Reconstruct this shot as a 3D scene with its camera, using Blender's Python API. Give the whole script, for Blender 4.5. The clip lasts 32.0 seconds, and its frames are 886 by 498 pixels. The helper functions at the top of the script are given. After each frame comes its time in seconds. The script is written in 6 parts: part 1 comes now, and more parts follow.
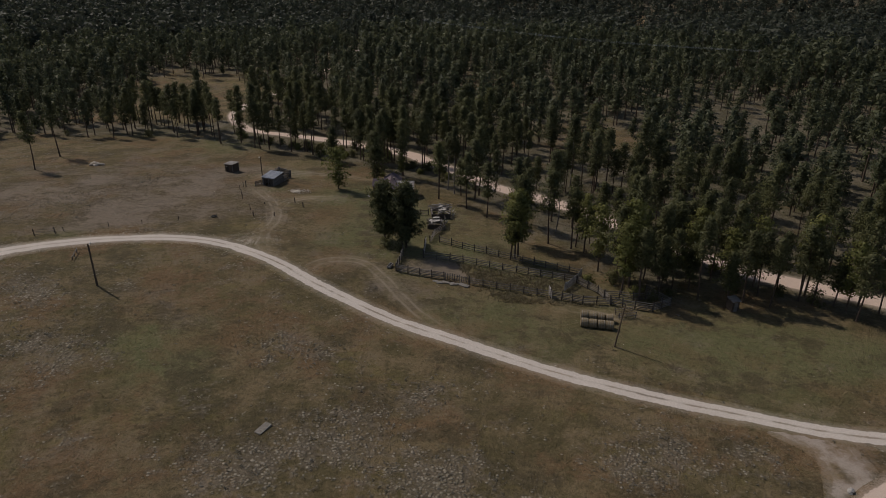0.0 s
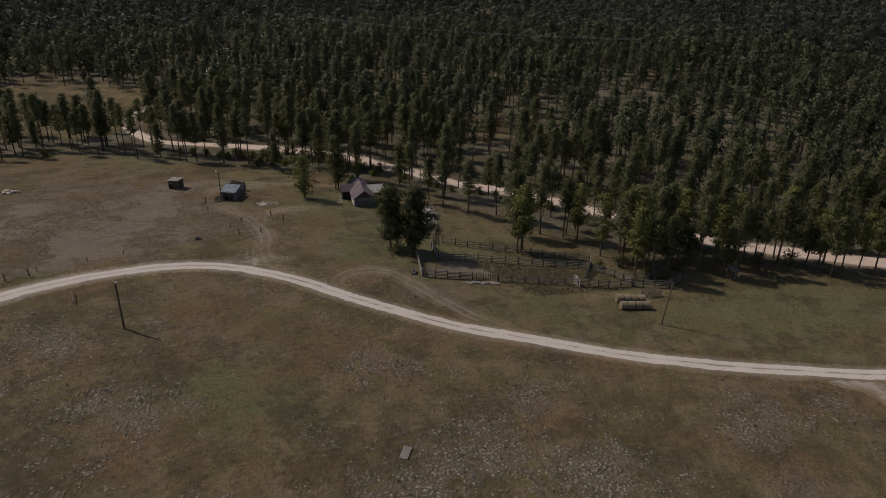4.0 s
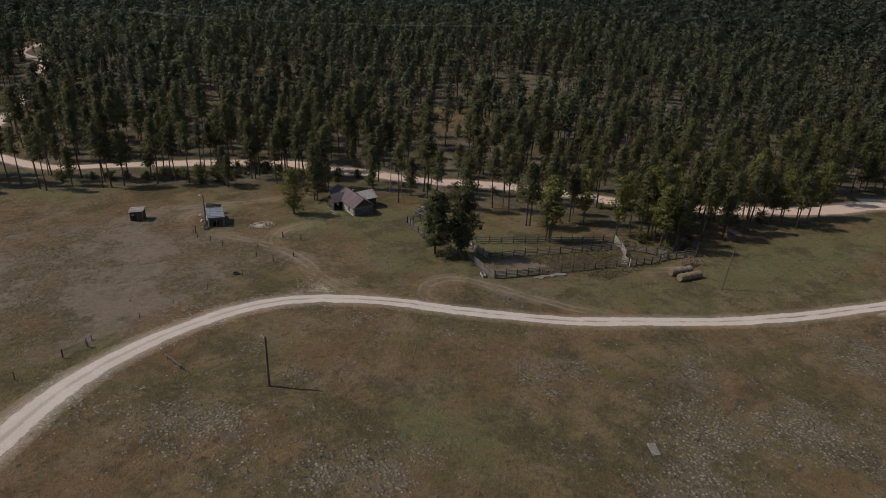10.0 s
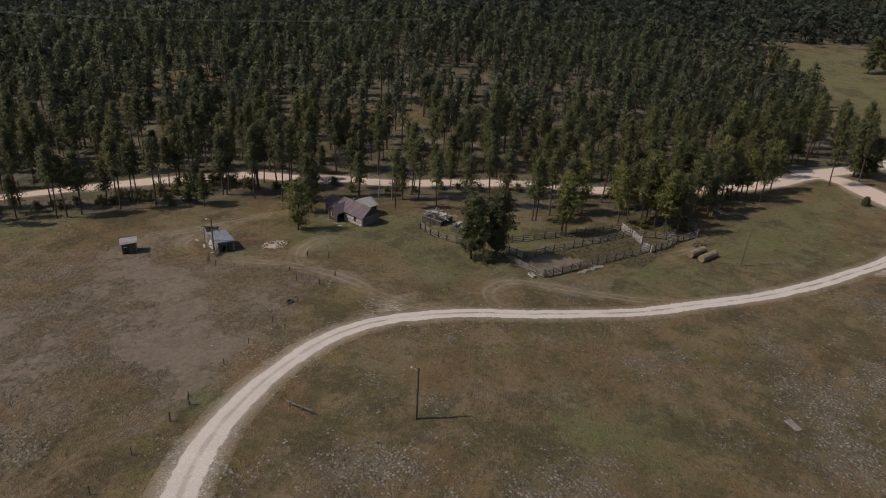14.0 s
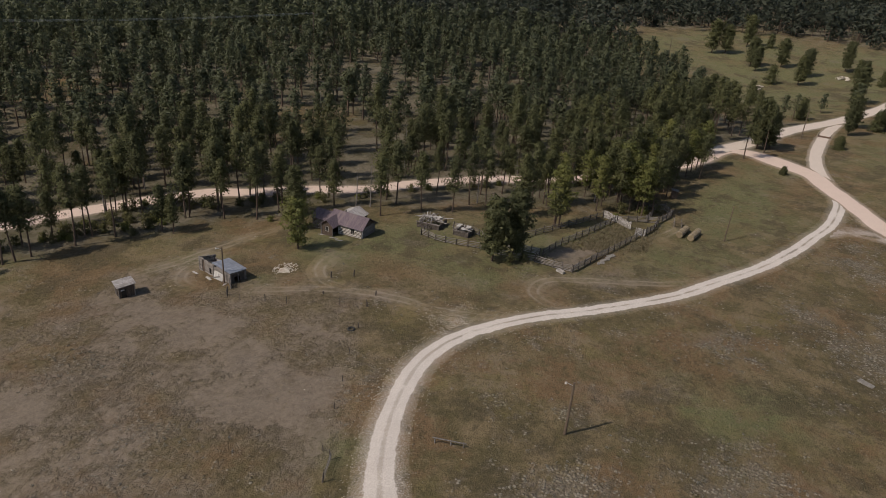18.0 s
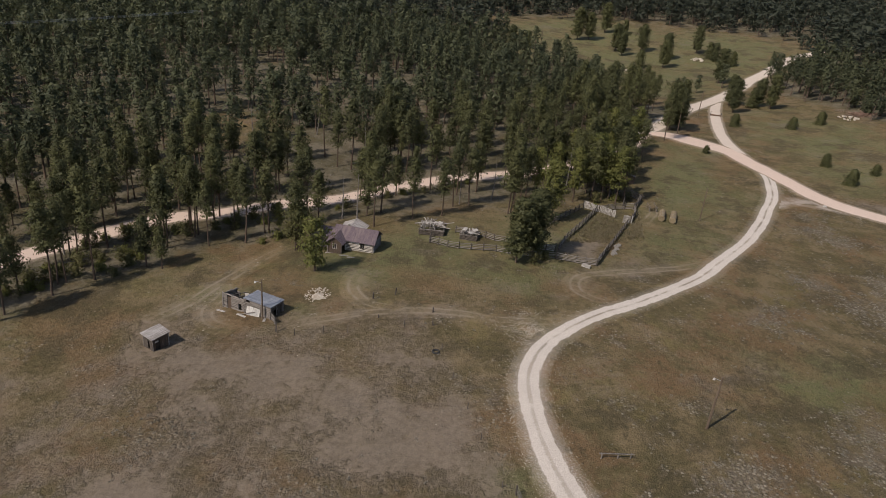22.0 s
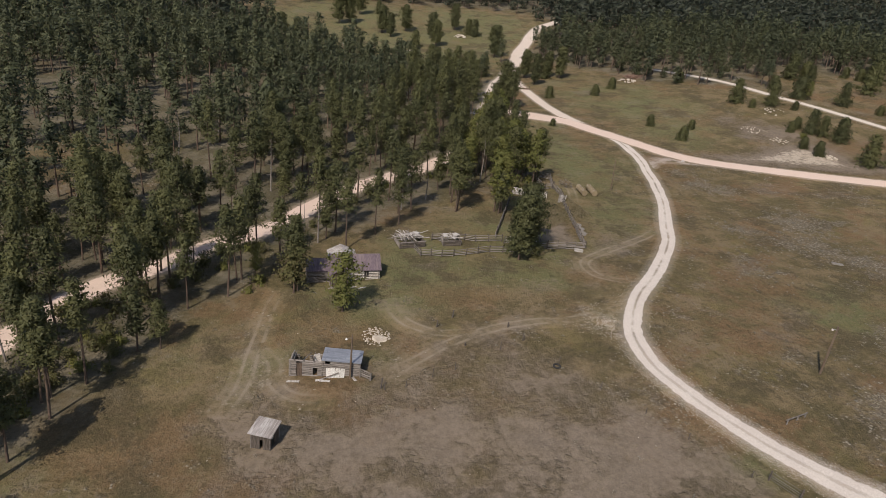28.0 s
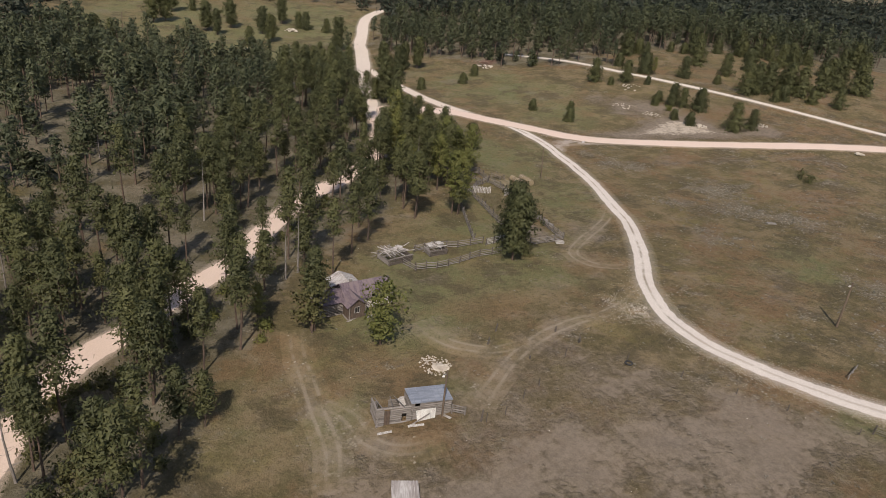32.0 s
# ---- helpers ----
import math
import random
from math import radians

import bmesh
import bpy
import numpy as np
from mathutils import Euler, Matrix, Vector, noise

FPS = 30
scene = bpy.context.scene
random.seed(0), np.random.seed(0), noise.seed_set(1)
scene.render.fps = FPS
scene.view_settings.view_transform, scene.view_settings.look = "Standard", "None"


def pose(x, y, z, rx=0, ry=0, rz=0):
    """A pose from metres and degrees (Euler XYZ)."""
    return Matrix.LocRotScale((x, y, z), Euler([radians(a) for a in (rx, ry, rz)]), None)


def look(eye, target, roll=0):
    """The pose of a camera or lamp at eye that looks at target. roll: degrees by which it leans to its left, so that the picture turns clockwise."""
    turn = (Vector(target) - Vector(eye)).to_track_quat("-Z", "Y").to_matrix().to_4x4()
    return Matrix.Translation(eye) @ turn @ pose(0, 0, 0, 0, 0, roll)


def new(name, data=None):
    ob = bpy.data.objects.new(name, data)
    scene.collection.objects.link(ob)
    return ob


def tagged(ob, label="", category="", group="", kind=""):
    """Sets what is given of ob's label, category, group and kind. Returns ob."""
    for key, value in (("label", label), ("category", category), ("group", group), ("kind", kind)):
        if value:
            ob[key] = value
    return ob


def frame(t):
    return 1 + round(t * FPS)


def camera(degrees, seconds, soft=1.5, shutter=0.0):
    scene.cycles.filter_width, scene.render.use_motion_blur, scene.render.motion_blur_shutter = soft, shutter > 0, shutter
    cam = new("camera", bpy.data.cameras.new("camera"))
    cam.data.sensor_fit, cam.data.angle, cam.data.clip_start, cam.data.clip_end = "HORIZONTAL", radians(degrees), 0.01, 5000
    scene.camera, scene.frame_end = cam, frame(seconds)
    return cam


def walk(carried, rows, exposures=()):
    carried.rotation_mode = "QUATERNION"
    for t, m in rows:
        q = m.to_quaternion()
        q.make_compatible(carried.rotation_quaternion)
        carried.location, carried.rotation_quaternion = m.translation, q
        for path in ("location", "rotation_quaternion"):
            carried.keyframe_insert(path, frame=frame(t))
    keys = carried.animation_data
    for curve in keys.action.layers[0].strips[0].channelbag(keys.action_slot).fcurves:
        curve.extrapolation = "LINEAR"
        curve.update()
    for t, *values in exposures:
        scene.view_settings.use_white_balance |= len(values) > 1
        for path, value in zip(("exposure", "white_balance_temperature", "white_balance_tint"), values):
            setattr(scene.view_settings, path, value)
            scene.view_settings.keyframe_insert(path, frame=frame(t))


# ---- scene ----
cam = camera(64.2, 32.0, 0.62)
METRES, EYE, TILT, LEAN, TURN = 260.86, 54.0, 0.0, 0.0, 0.0
ROWS = [
    (0.0, 0.0, 0.0, 0.0, 0.13, -25.15, -0.27),
    (0.5, -0.0146, 0.0008, 0.0007, -1.75, -25.24, -0.33),
    (1.0, -0.0299, 0.002, 0.0012, -4.23, -25.29, -0.46),
    (1.5, -0.0451, 0.0038, 0.0017, -6.16, -25.37, -0.55),
    (2.0, -0.0605, 0.0059, 0.0022, -7.48, -25.46, -0.65),
    (2.5, -0.0756, 0.0084, 0.0028, -8.66, -25.51, -0.74),
    (3.0, -0.0908, 0.0111, 0.0034, -10.37, -25.56, -0.87),
    (3.5, -0.1063, 0.0144, 0.0038, -12.69, -25.59, -1.01),
    (4.0, -0.1213, 0.0182, 0.0042, -14.71, -25.63, -1.08),
    (4.5, -0.1361, 0.0226, 0.0045, -16.61, -25.74, -1.16),
    (6.5, -0.1926, 0.0452, 0.0056, -23.19, -26.0, -1.54),
    (7.0, -0.2063, 0.0522, 0.0059, -24.19, -26.05, -1.62),
    (7.5, -0.2197, 0.0595, 0.0064, -25.46, -26.11, -1.74),
    (8.0, -0.2331, 0.0674, 0.0066, -27.55, -26.12, -1.91),
    (8.5, -0.2465, 0.0758, 0.0069, -29.52, -26.14, -2.05),
    (9.0, -0.2595, 0.0849, 0.0071, -31.11, -26.19, -2.19),
    (9.5, -0.2722, 0.0945, 0.007, -32.79, -26.22, -2.28),
    (10.0, -0.2846, 0.1045, 0.0068, -34.59, -26.27, -2.35),
    (10.5, -0.2958, 0.1147, 0.0068, -36.22, -26.33, -2.46),
    (11.0, -0.3074, 0.1258, 0.0067, -37.47, -26.39, -2.55),
    (11.5, -0.3188, 0.1371, 0.0066, -38.61, -26.44, -2.62),
    (12.0, -0.3298, 0.1487, 0.0065, -40.39, -26.45, -2.76),
    (12.5, -0.3407, 0.1607, 0.0065, -42.5, -26.46, -2.86),
    (13.0, -0.3516, 0.1732, 0.0064, -44.59, -26.43, -3.05),
    (13.5, -0.3617, 0.1858, 0.0062, -46.49, -26.45, -3.1),
    (14.0, -0.3714, 0.1987, 0.006, -48.34, -26.46, -3.22),
    (14.5, -0.3804, 0.2119, 0.0058, -50.26, -26.49, -3.32),
    (16.5, -0.4106, 0.267, 0.005, -57.35, -26.62, -3.71),
    (17.0, -0.4169, 0.2811, 0.0044, -59.33, -26.57, -3.86),
    (17.5, -0.4228, 0.2955, 0.004, -61.33, -26.53, -4.03),
    (18.0, -0.4283, 0.31, 0.0035, -63.23, -26.47, -4.17),
    (18.5, -0.4334, 0.3246, 0.003, -65.13, -26.41, -4.33),
    (19.0, -0.4381, 0.3395, 0.0026, -67.11, -26.33, -4.49),
    (19.5, -0.4422, 0.3545, 0.0021, -69.03, -26.29, -4.6),
    (20.0, -0.4459, 0.3698, 0.0014, -70.86, -26.23, -4.75),
    (20.5, -0.4486, 0.3848, 0.0004, -72.45, -26.19, -4.77),
    (21.0, -0.4507, 0.4, -0.0002, -74.13, -26.18, -4.89),
    (21.5, -0.4521, 0.4151, -0.0011, -75.9, -26.15, -4.95),
    (22.0, -0.4529, 0.4306, -0.0021, -77.81, -26.1, -5.05),
    (22.5, -0.453, 0.446, -0.0028, -79.43, -26.1, -5.11),
    (23.0, -0.4529, 0.4613, -0.0036, -80.94, -26.07, -5.17),
    (23.5, -0.4522, 0.4767, -0.0043, -82.69, -26.05, -5.24),
    (24.0, -0.451, 0.4921, -0.0051, -84.64, -25.99, -5.27),
    (24.5, -0.4494, 0.5077, -0.0057, -86.62, -25.95, -5.37),
    (26.5, -0.4384, 0.5703, -0.0084, -96.33, -25.54, -5.64),
    (27.0, -0.4342, 0.5854, -0.0092, -99.32, -25.4, -5.72),
    (27.5, -0.4295, 0.6005, -0.0101, -101.42, -25.36, -5.79),
    (28.0, -0.424, 0.6152, -0.0109, -103.42, -25.3, -5.86),
    (28.5, -0.4179, 0.6298, -0.0116, -105.77, -25.22, -5.94),
    (29.0, -0.4111, 0.6442, -0.0126, -108.18, -25.13, -6.0),
    (29.5, -0.4037, 0.6586, -0.0134, -110.07, -25.08, -6.06),
    (30.0, -0.3956, 0.6724, -0.0143, -111.64, -25.05, -6.09),
    (30.5, -0.3866, 0.6856, -0.0152, -113.62, -24.96, -5.98),
    (31.0, -0.3771, 0.6978, -0.0163, -116.09, -24.82, -5.86),
    (31.5, -0.3668, 0.7092, -0.0172, -119.0, -24.65, -5.75),
    (32.0, -0.3559, 0.7185, -0.0182, -121.39, -24.51, -5.6),
]
EXPO = [(t, e, 7050, 13) for t, e in ((0.0, -0.45), (4.0, -0.38), (9.0, -0.23), (13.0, -0.06), (19.0, 0.22), (23.0, 0.36), (28.0, 0.55), (32.0, 0.64))]
walk(cam, [(t, pose(0, 0, EYE, TILT, LEAN, TURN) @ pose(METRES * x, METRES * y, METRES * z, 90 + pitch, roll, yaw)) for t, x, y, z, yaw, pitch, roll in ROWS], EXPO)

# ---- light: high sun behind and to the left of the valley, clear sky ----
SUN_AZ, SUN_EL = 141.5, 48.0
world = bpy.data.worlds.new("world")
scene.world = world
world.use_nodes = True
sky = world.node_tree.nodes.new("ShaderNodeTexSky")
sky.sky_type, sky.sun_disc = "NISHITA", False
sky.sun_elevation, sky.sun_rotation = radians(SUN_EL), radians(90 - SUN_AZ)
background = world.node_tree.nodes["Background"]
background.inputs["Strength"].default_value = 0.085
world.node_tree.links.new(sky.outputs[0], background.inputs["Color"])
sun = new("sun", bpy.data.lights.new("sun", "SUN"))
sun.data.energy, sun.data.angle, sun.data.color = 2.85, radians(0.55), (1.0, 0.955, 0.89)
away = Vector((math.cos(radians(SUN_AZ)) * math.cos(radians(SUN_EL)), math.sin(radians(SUN_AZ)) * math.cos(radians(SUN_EL)), math.sin(radians(SUN_EL))))
sun.matrix_world = look(away * 200, (0, 0, 0))

# ---- ground form: a gently rolling valley floor ----
HILL_X, HILL_Y, HILL_S = (-120, -60, 0, 60, 130, 210), (-60, 20, 90, 150, 210, 290), 62.0
HILL_W = [3.99, -0.28, -3.32, 0.3, 0.64, 0.98, 0.46, -1.68, -2.8, -0.46, -0.56, 3.12, 2.36, -1.54, 1.26, 0.86, -1.34, -0.01, -0.88, -3.23, 3.09, 4.39, 0.05, -1.71, -0.92, 0.38, 1.74, 4.47, -0.88, -0.49, 0.53, 1.58, 0.33, 3.37, -3.02, -4.08, -2.98, -0.49, 2.15]


def ground_z(x, y):
    """Height of the ground at x, y (numbers or arrays)."""
    x, y = np.asarray(x, float), np.asarray(y, float)
    z = HILL_W[0] + HILL_W[1] * x / 100 + HILL_W[2] * y / 100
    k = 3
    for a in HILL_X:
        for b in HILL_Y:
            z = z + HILL_W[k] * np.exp(-((x - a) ** 2 + (y - b) ** 2) / (2 * HILL_S ** 2))
            k += 1
    far = np.clip((y - 330) / 170, 0, 1)
    z = z - 11 * far * far * (3 - 2 * far) * np.exp(-((x - 60) / 260) ** 2)
    rise = np.clip((np.hypot(x + 40, y - 100) - 560) / 260, 0, 1)
    z = z + 46 * rise * rise * (3 - 2 * rise)
    near = np.exp(-((x + 20) ** 2 + (y - 110) ** 2) / (2 * 80.0 ** 2))
    lumps = np.sin(x * 0.71 + 1.3 * np.sin(y * 0.31)) * np.sin(y * 0.63 + 0.9 * np.sin(x * 0.27)) + 0.5 * np.sin(x * 1.13 - y * 0.87)
    return z + 0.05 * lumps * near


def gz(x, y):
    return float(ground_z(x, y))

# ---- plan: roads, tracks, clearings (metres) ----
GRAVEL_ROAD = [(-185, -110), (-150, -36), (-128, 12), (-113, 42), (-100, 66), (-90, 82.5), (-82, 92.5), (-76.5, 98.6), (-72.7, 102.2), (-68.5, 105.3), (-63.5, 108), (-58.5, 110), (-52, 111.8), (-45, 112.6), (-37, 110.8), (-28.2, 105.4), (-21.8, 99.5), (-16.3, 94.8), (-7, 87.8), (1, 83.6), (9, 79.3), (16, 75.8), (23, 73), (29.3, 70.6), (36, 68.6), (42.3, 66.4), (48, 65), (55, 64), (62, 63.5), (69, 64.5)]
MAIN_ROAD = [(-30, -60), (-8, -28), (8, -3), (18.5, 15.5), (29, 33), (41, 49.5), (48.5, 55.3), (55, 58), (64.5, 61.8), (74, 66), (83, 69.5), (90, 76.5), (95.5, 83.5), (96.5, 90), (91.5, 93.5), (79.5, 97), (66, 104.5), (55, 111), (48.5, 117.5), (42.5, 124), (33, 138), (26, 145), (20, 150.5), (11, 157.8), (3.2, 169.2), (-3, 175.3), (-9.3, 184.2), (-20.8, 191.4), (-31.8, 197.2), (-44, 202.6), (-57.5, 208.5), (-64, 217), (-69.5, 230), (-70, 244), (-66, 256), (-58, 276), (-48, 310), (-43, 335), (-46, 380), (-30, 450)]
FAR_ROAD = [(93, 95), (101, 90), (111, 85.5), (126, 80), (140.5, 74), (161.5, 63), (180, 54.5), (198, 46.5), (209.5, 42), (232, 30), (250, 21), (268, 9.5), (285, -8)]
CUT_ROAD = [(60, 60), (70, 64), (80, 66.5), (91, 68.3), (104, 68.8), (120, 67.8), (137, 66), (152, 63.5), (165, 61)]
UPPER_ROAD = [(150, 6), (120, -4), (94, -8), (80, -11.1), (61, -15.2), (43, -19.5), (24.6, -23.5), (7, -28), (-14, -38), (-40, -52)]
SPUR = [(40, 67.3), (43.2, 63.5), (44, 60), (43, 56), (40, 50)]
YARD_TRACKS = [
    [(-30, 108.5), (-31.5, 112), (-32.6, 118.5), (-32.2, 124), (-33, 130), (-35.5, 136.5), (-38.5, 141.5), (-41.5, 146)],
    [(-22, 101.5), (-21.5, 105), (-18.5, 107.8), (-13.5, 107.3), (-9.5, 101.5), (-6.5, 95.5), (-3.4, 90.2), (0.5, 85.5)],
    [(-14, 157), (-20, 159), (-27, 160.3), (-33, 161.5), (-39, 162.5), (-45, 165)],
    [(-30, 160.8), (-35, 158.8), (-39.5, 158.8), (-43, 156.5), (-44.5, 152)],
    [(-20.8, 141.8), (-25, 141.8), (-28.5, 140.8), (-31, 138.8), (-32.6, 136.5), (-33.2, 132)],
    [(17, 96), (21, 94.5), (26.5, 93), (30, 94.5), (31, 97.5)],
]
BARE_YARD = [(-76, 152), (-62, 164), (-48, 163), (-42.5, 150), (-39.5, 141), (-34, 129), (-35, 124), (-45, 119), (-58, 113), (-68, 110), (-78, 128)]
BARE_WEST = [(-112, 150), (-70, 172), (-56, 166), (-50, 150), (-46, 122), (-58, 116), (-78, 110), (-100, 104)]
BARE_PEN = [(-8, 105.3), (-7, 110.5), (-2, 112), (2, 110), (6, 102.5)]
BARE_LOOP = [(-24.5, 101), (-21.5, 109), (-14, 110), (-8.5, 106.5), (-6.5, 103), (-1, 92), (-4.5, 92.5), (-10, 99.5), (-13.5, 102.8), (-17.5, 103.6), (-20.5, 101.5)]
BARE_BANK = [(45, 46), (44, 34.5), (48.4, 21), (45.5, 13.3), (37, 12), (31.4, 12.8), (27, 0), (23.3, 2.3), (26.3, 15), (33, 28), (40, 42)]
BARE_SLOPE = [(76, 22), (62, 25), (51, 19), (55.5, 9.5), (66, 12)]

MEADOW = [(146, 82), (152, 104), (190, 122), (220, 148), (300, 172), (345, 120), (330, 40), (300, -8), (262, 8), (225, 30), (199, 44), (180, 57), (160, 68)]
WEST_GLADE = [(-122, 318), (-88, 300), (-66, 281), (-56, 262), (-62, 232), (-80, 222), (-118, 224), (-126, 270)]
FARM = [(-400, 160), (-150, 195), (-110, 200), (-72, 198), (-62, 190), (-48, 182), (-33, 176), (-16, 164), (-4, 157), (5, 146), (14, 134), (20, 121), (28, 107), (33, 101.5), (45, 103), (58, 99.5), (70, 94), (86, 92.5), (97, 80), (110, 81), (165, 60), (200, 43), (170, 33), (150, 24), (131, 22), (118, 3), (98, -10), (62, -17), (20, -27), (-60, -60), (-200, -200), (-400, -200)]
OPEN_STAND = [(-8, 196), (12, 214), (45, 230), (62, 272), (95, 266), (122, 215), (114, 162), (82, 150), (56, 158), (24, 164), (6, 180)]
FARM_BELT = [(-72, 230), (-57.5, 208.5), (-35, 192.5), (-12, 181), (2, 168), (20, 150.5), (33, 138), (42.5, 124), (55, 111), (20, 108), (-20, 150), (-70, 190)]
SOUTH_SLOPE = [(99, -9), (78, -14), (24, -28), (-40, -56), (-40, -140), (60, -140), (95, -80), (120, -30)]


def inside(poly, x, y):
    """Which of the points x, y lie in the polygon."""
    res = np.zeros(np.shape(x), bool)
    for (xa, ya), (xb, yb) in zip(poly, poly[1:] + poly[:1]):
        cross = (ya > y) != (yb > y)
        res ^= cross & (x < (xb - xa) * (y - ya) / ((yb - ya) or 1e-9) + xa)
    return res


def line_gap(line, x, y):
    """Distance of the points x, y from a polyline."""
    best = np.full(np.shape(x), 1e9)
    for (xa, ya), (xb, yb) in zip(line, line[1:]):
        dx, dy = xb - xa, yb - ya
        u = np.clip(((x - xa) * dx + (y - ya) * dy) / (dx * dx + dy * dy), 0, 1)
        best = np.minimum(best, np.hypot(x - xa - u * dx, y - ya - u * dy))
    return best


def soft_inside(poly, x, y, width):
    gap = line_gap(poly + poly[:1], x, y)
    signed = np.where(inside(poly, x, y), gap, -gap)
    return np.clip(signed / width * 0.5 + 0.5, 0, 1)


def smooth_line(pts, step):
    """A Catmull-Rom curve through pts, sampled about every step metres."""
    p = [np.array(q, float) for q in pts]
    p = [2 * p[0] - p[1]] + p + [2 * p[-1] - p[-2]]
    out = []
    for a, b, c, d in zip(p, p[1:], p[2:], p[3:]):
        n = max(2, int(np.hypot(*(c - b)) / step))
        for i in range(n):
            u = i / n
            out.append(0.5 * (2 * b + (c - a) * u + (2 * a - 5 * b + 4 * c - d) * u * u + (3 * b - a - 3 * c + d) * u ** 3))
    return np.array(out + [p[-2]])


def bare_mask(x, y):
    far = (np.abs(x + 20) > 120) | (np.abs(y - 90) > 110)
    m = np.maximum(soft_inside(BARE_YARD, x, y, 11) * 0.85, 0.55 * soft_inside(BARE_WEST, x, y, 18))
    fence_side = 0.425 * (x + 36.8) - 0.905 * (y - 126.5)
    m = np.where(x < -34, m * (0.2 + 0.8 * np.clip(0.5 - fence_side / 2.5, 0, 1)), m)
    m = np.maximum(m, soft_inside(BARE_PEN, x, y, 1.5) * 0.9)
    m = np.maximum(m, 1.75 * soft_inside(BARE_BANK, x, y, 5))
    m = np.maximum(m, 1.45 * soft_inside(BARE_SLOPE, x, y, 8))
    m = np.maximum(m, 0.5 * soft_inside(BARE_LOOP, x, y, 3.0))
    return np.where(far, 0, m)


def lush_mask(x, y):
    """Greener turf: below the corral, along the road fork, in the far meadow."""
    m = soft_inside([(-12, 93), (10, 82), (45, 70), (86, 73), (84, 90), (60, 98), (30, 93), (2, 101)], x, y, 12)
    m = np.maximum(m, 0.9 * soft_inside([(-24, 112), (-30, 150), (-18, 162), (2, 146), (16, 124), (34, 104), (30, 94), (-6, 101), (-10, 108)], x, y, 10))
    m = np.maximum(m, 0.45 * soft_inside([(-18, 160), (-34, 150), (-42, 163), (-75, 180), (-72, 200), (-40, 192), (-12, 178)], x, y, 9))
    m = np.maximum(m, 0.8 * soft_inside([(66, 58), (120, 64), (170, 54), (128, 14), (60, 22), (48, 46)], x, y, 16))
    m = np.maximum(m, 0.9 * soft_inside(MEADOW, x, y, 14))
    for a, b, r in ((-38, 80, 6), (-34, 74, 5), (-66, 112, 3), (-37, 147, 3), (-10, 112, 4), (-55, 190, 12), (-80, 205, 12)):
        m = np.maximum(m, 0.8 * np.exp(-((x - a) ** 2 + (y - b) ** 2) / (2.0 * r * r)))
    return m


HERB_SPOTS = [(-47, 75, 5), (-52, 76.5, 4), (-13.5, 61, 6), (-4, 69.5, 5), (-1, 54, 7), (21, 58.5, 5), (25, 61, 4), (-21, 79, 5), (-17, 78, 4), (-20, 55, 6), (-12, 64, 4), (-84, 118, 6), (-66, 150, 5), (-75, 130, 7), (35, 60, 4), (-60, 90, 5)]


def pale_mask(x, y):
    """Where pale sage and woolly herbs gather."""
    m = np.full(np.shape(x), 0.1)
    for a, b, r in HERB_SPOTS:
        m = np.maximum(m, 0.9 * np.exp(-((x - a) ** 2 + (y - b) ** 2) / (0.9 * r * r)))
    return np.where((np.abs(x + 20) > 110) | (np.abs(y - 100) > 90), 0, m)


def wood_mask(x, y):
    """1 under the trees, 0 in the open."""
    m = 1 - soft_inside(FARM, x, y, 6)
    m = np.minimum(m, 1 - soft_inside(MEADOW, x, y, 12))
    m = np.minimum(m, 1 - 0.9 * soft_inside(WEST_GLADE, x, y, 10))
    for a, b, r in ((132, 479, 22), (80, 528, 17), (165, 613, 24), (46, 473, 10), (-34, 452, 12), (81, 404, 9), (-42, 322, 10), (150, 330, 9), (45, 200, 9), (20, 271, 8)):
        m = np.minimum(m, 1 - 0.95 * np.exp(-((x - a) ** 2 + (y - b) ** 2) / (2.0 * r * r)))
    return np.minimum(m, 1 - 0.8 * soft_inside(SOUTH_SLOPE, x, y, 14))


# ---- materials ----
def shader(name):
    mat = bpy.data.materials.new(name)
    mat.use_nodes = True
    nt = mat.node_tree
    return mat, nt, nt.nodes["Principled BSDF"]


def node(nt, kind, **values):
    n = nt.nodes.new(kind)
    for key, v in values.items():
        n.inputs[key.replace("_", " ")].default_value = v
    return n


def noise_fac(nt, scale, detail=3.0, rough=0.55, vec=None):
    n = node(nt, "ShaderNodeTexNoise", Scale=scale, Detail=detail, Roughness=rough)
    if vec is None:
        vec = nt.nodes.new("ShaderNodeNewGeometry").outputs["Position"]
    nt.links.new(vec, n.inputs["Vector"])
    return n.outputs["Fac"]


def ramp(nt, fac, lo, hi):
    """Smooth step of fac from lo to hi."""
    n = nt.nodes.new("ShaderNodeMapRange")
    n.interpolation_type = "SMOOTHSTEP"
    n.inputs["From Min"].default_value, n.inputs["From Max"].default_value = lo, hi
    nt.links.new(fac, n.inputs["Value"])
    return n.outputs["Result"]


def sums(nt, op, a, b):
    n = nt.nodes.new("ShaderNodeMath")
    n.operation = op
    for s, v in zip(n.inputs, (a, b)):
        if isinstance(v, (int, float)):
            s.default_value = v
        else:
            nt.links.new(v, s)
    return n.outputs[0]


def blend(nt, fac, a, b):
    n = nt.nodes.new("ShaderNodeMix")
    n.data_type = "RGBA"
    for s, v in ((n.inputs[0], fac), (n.inputs[6], a), (n.inputs[7], b)):
        if isinstance(v, (int, float)):
            s.default_value = v
        elif isinstance(v, tuple):
            s.default_value = (*v, 1.0)
        else:
            nt.links.new(v, s)
    return n.outputs[2]


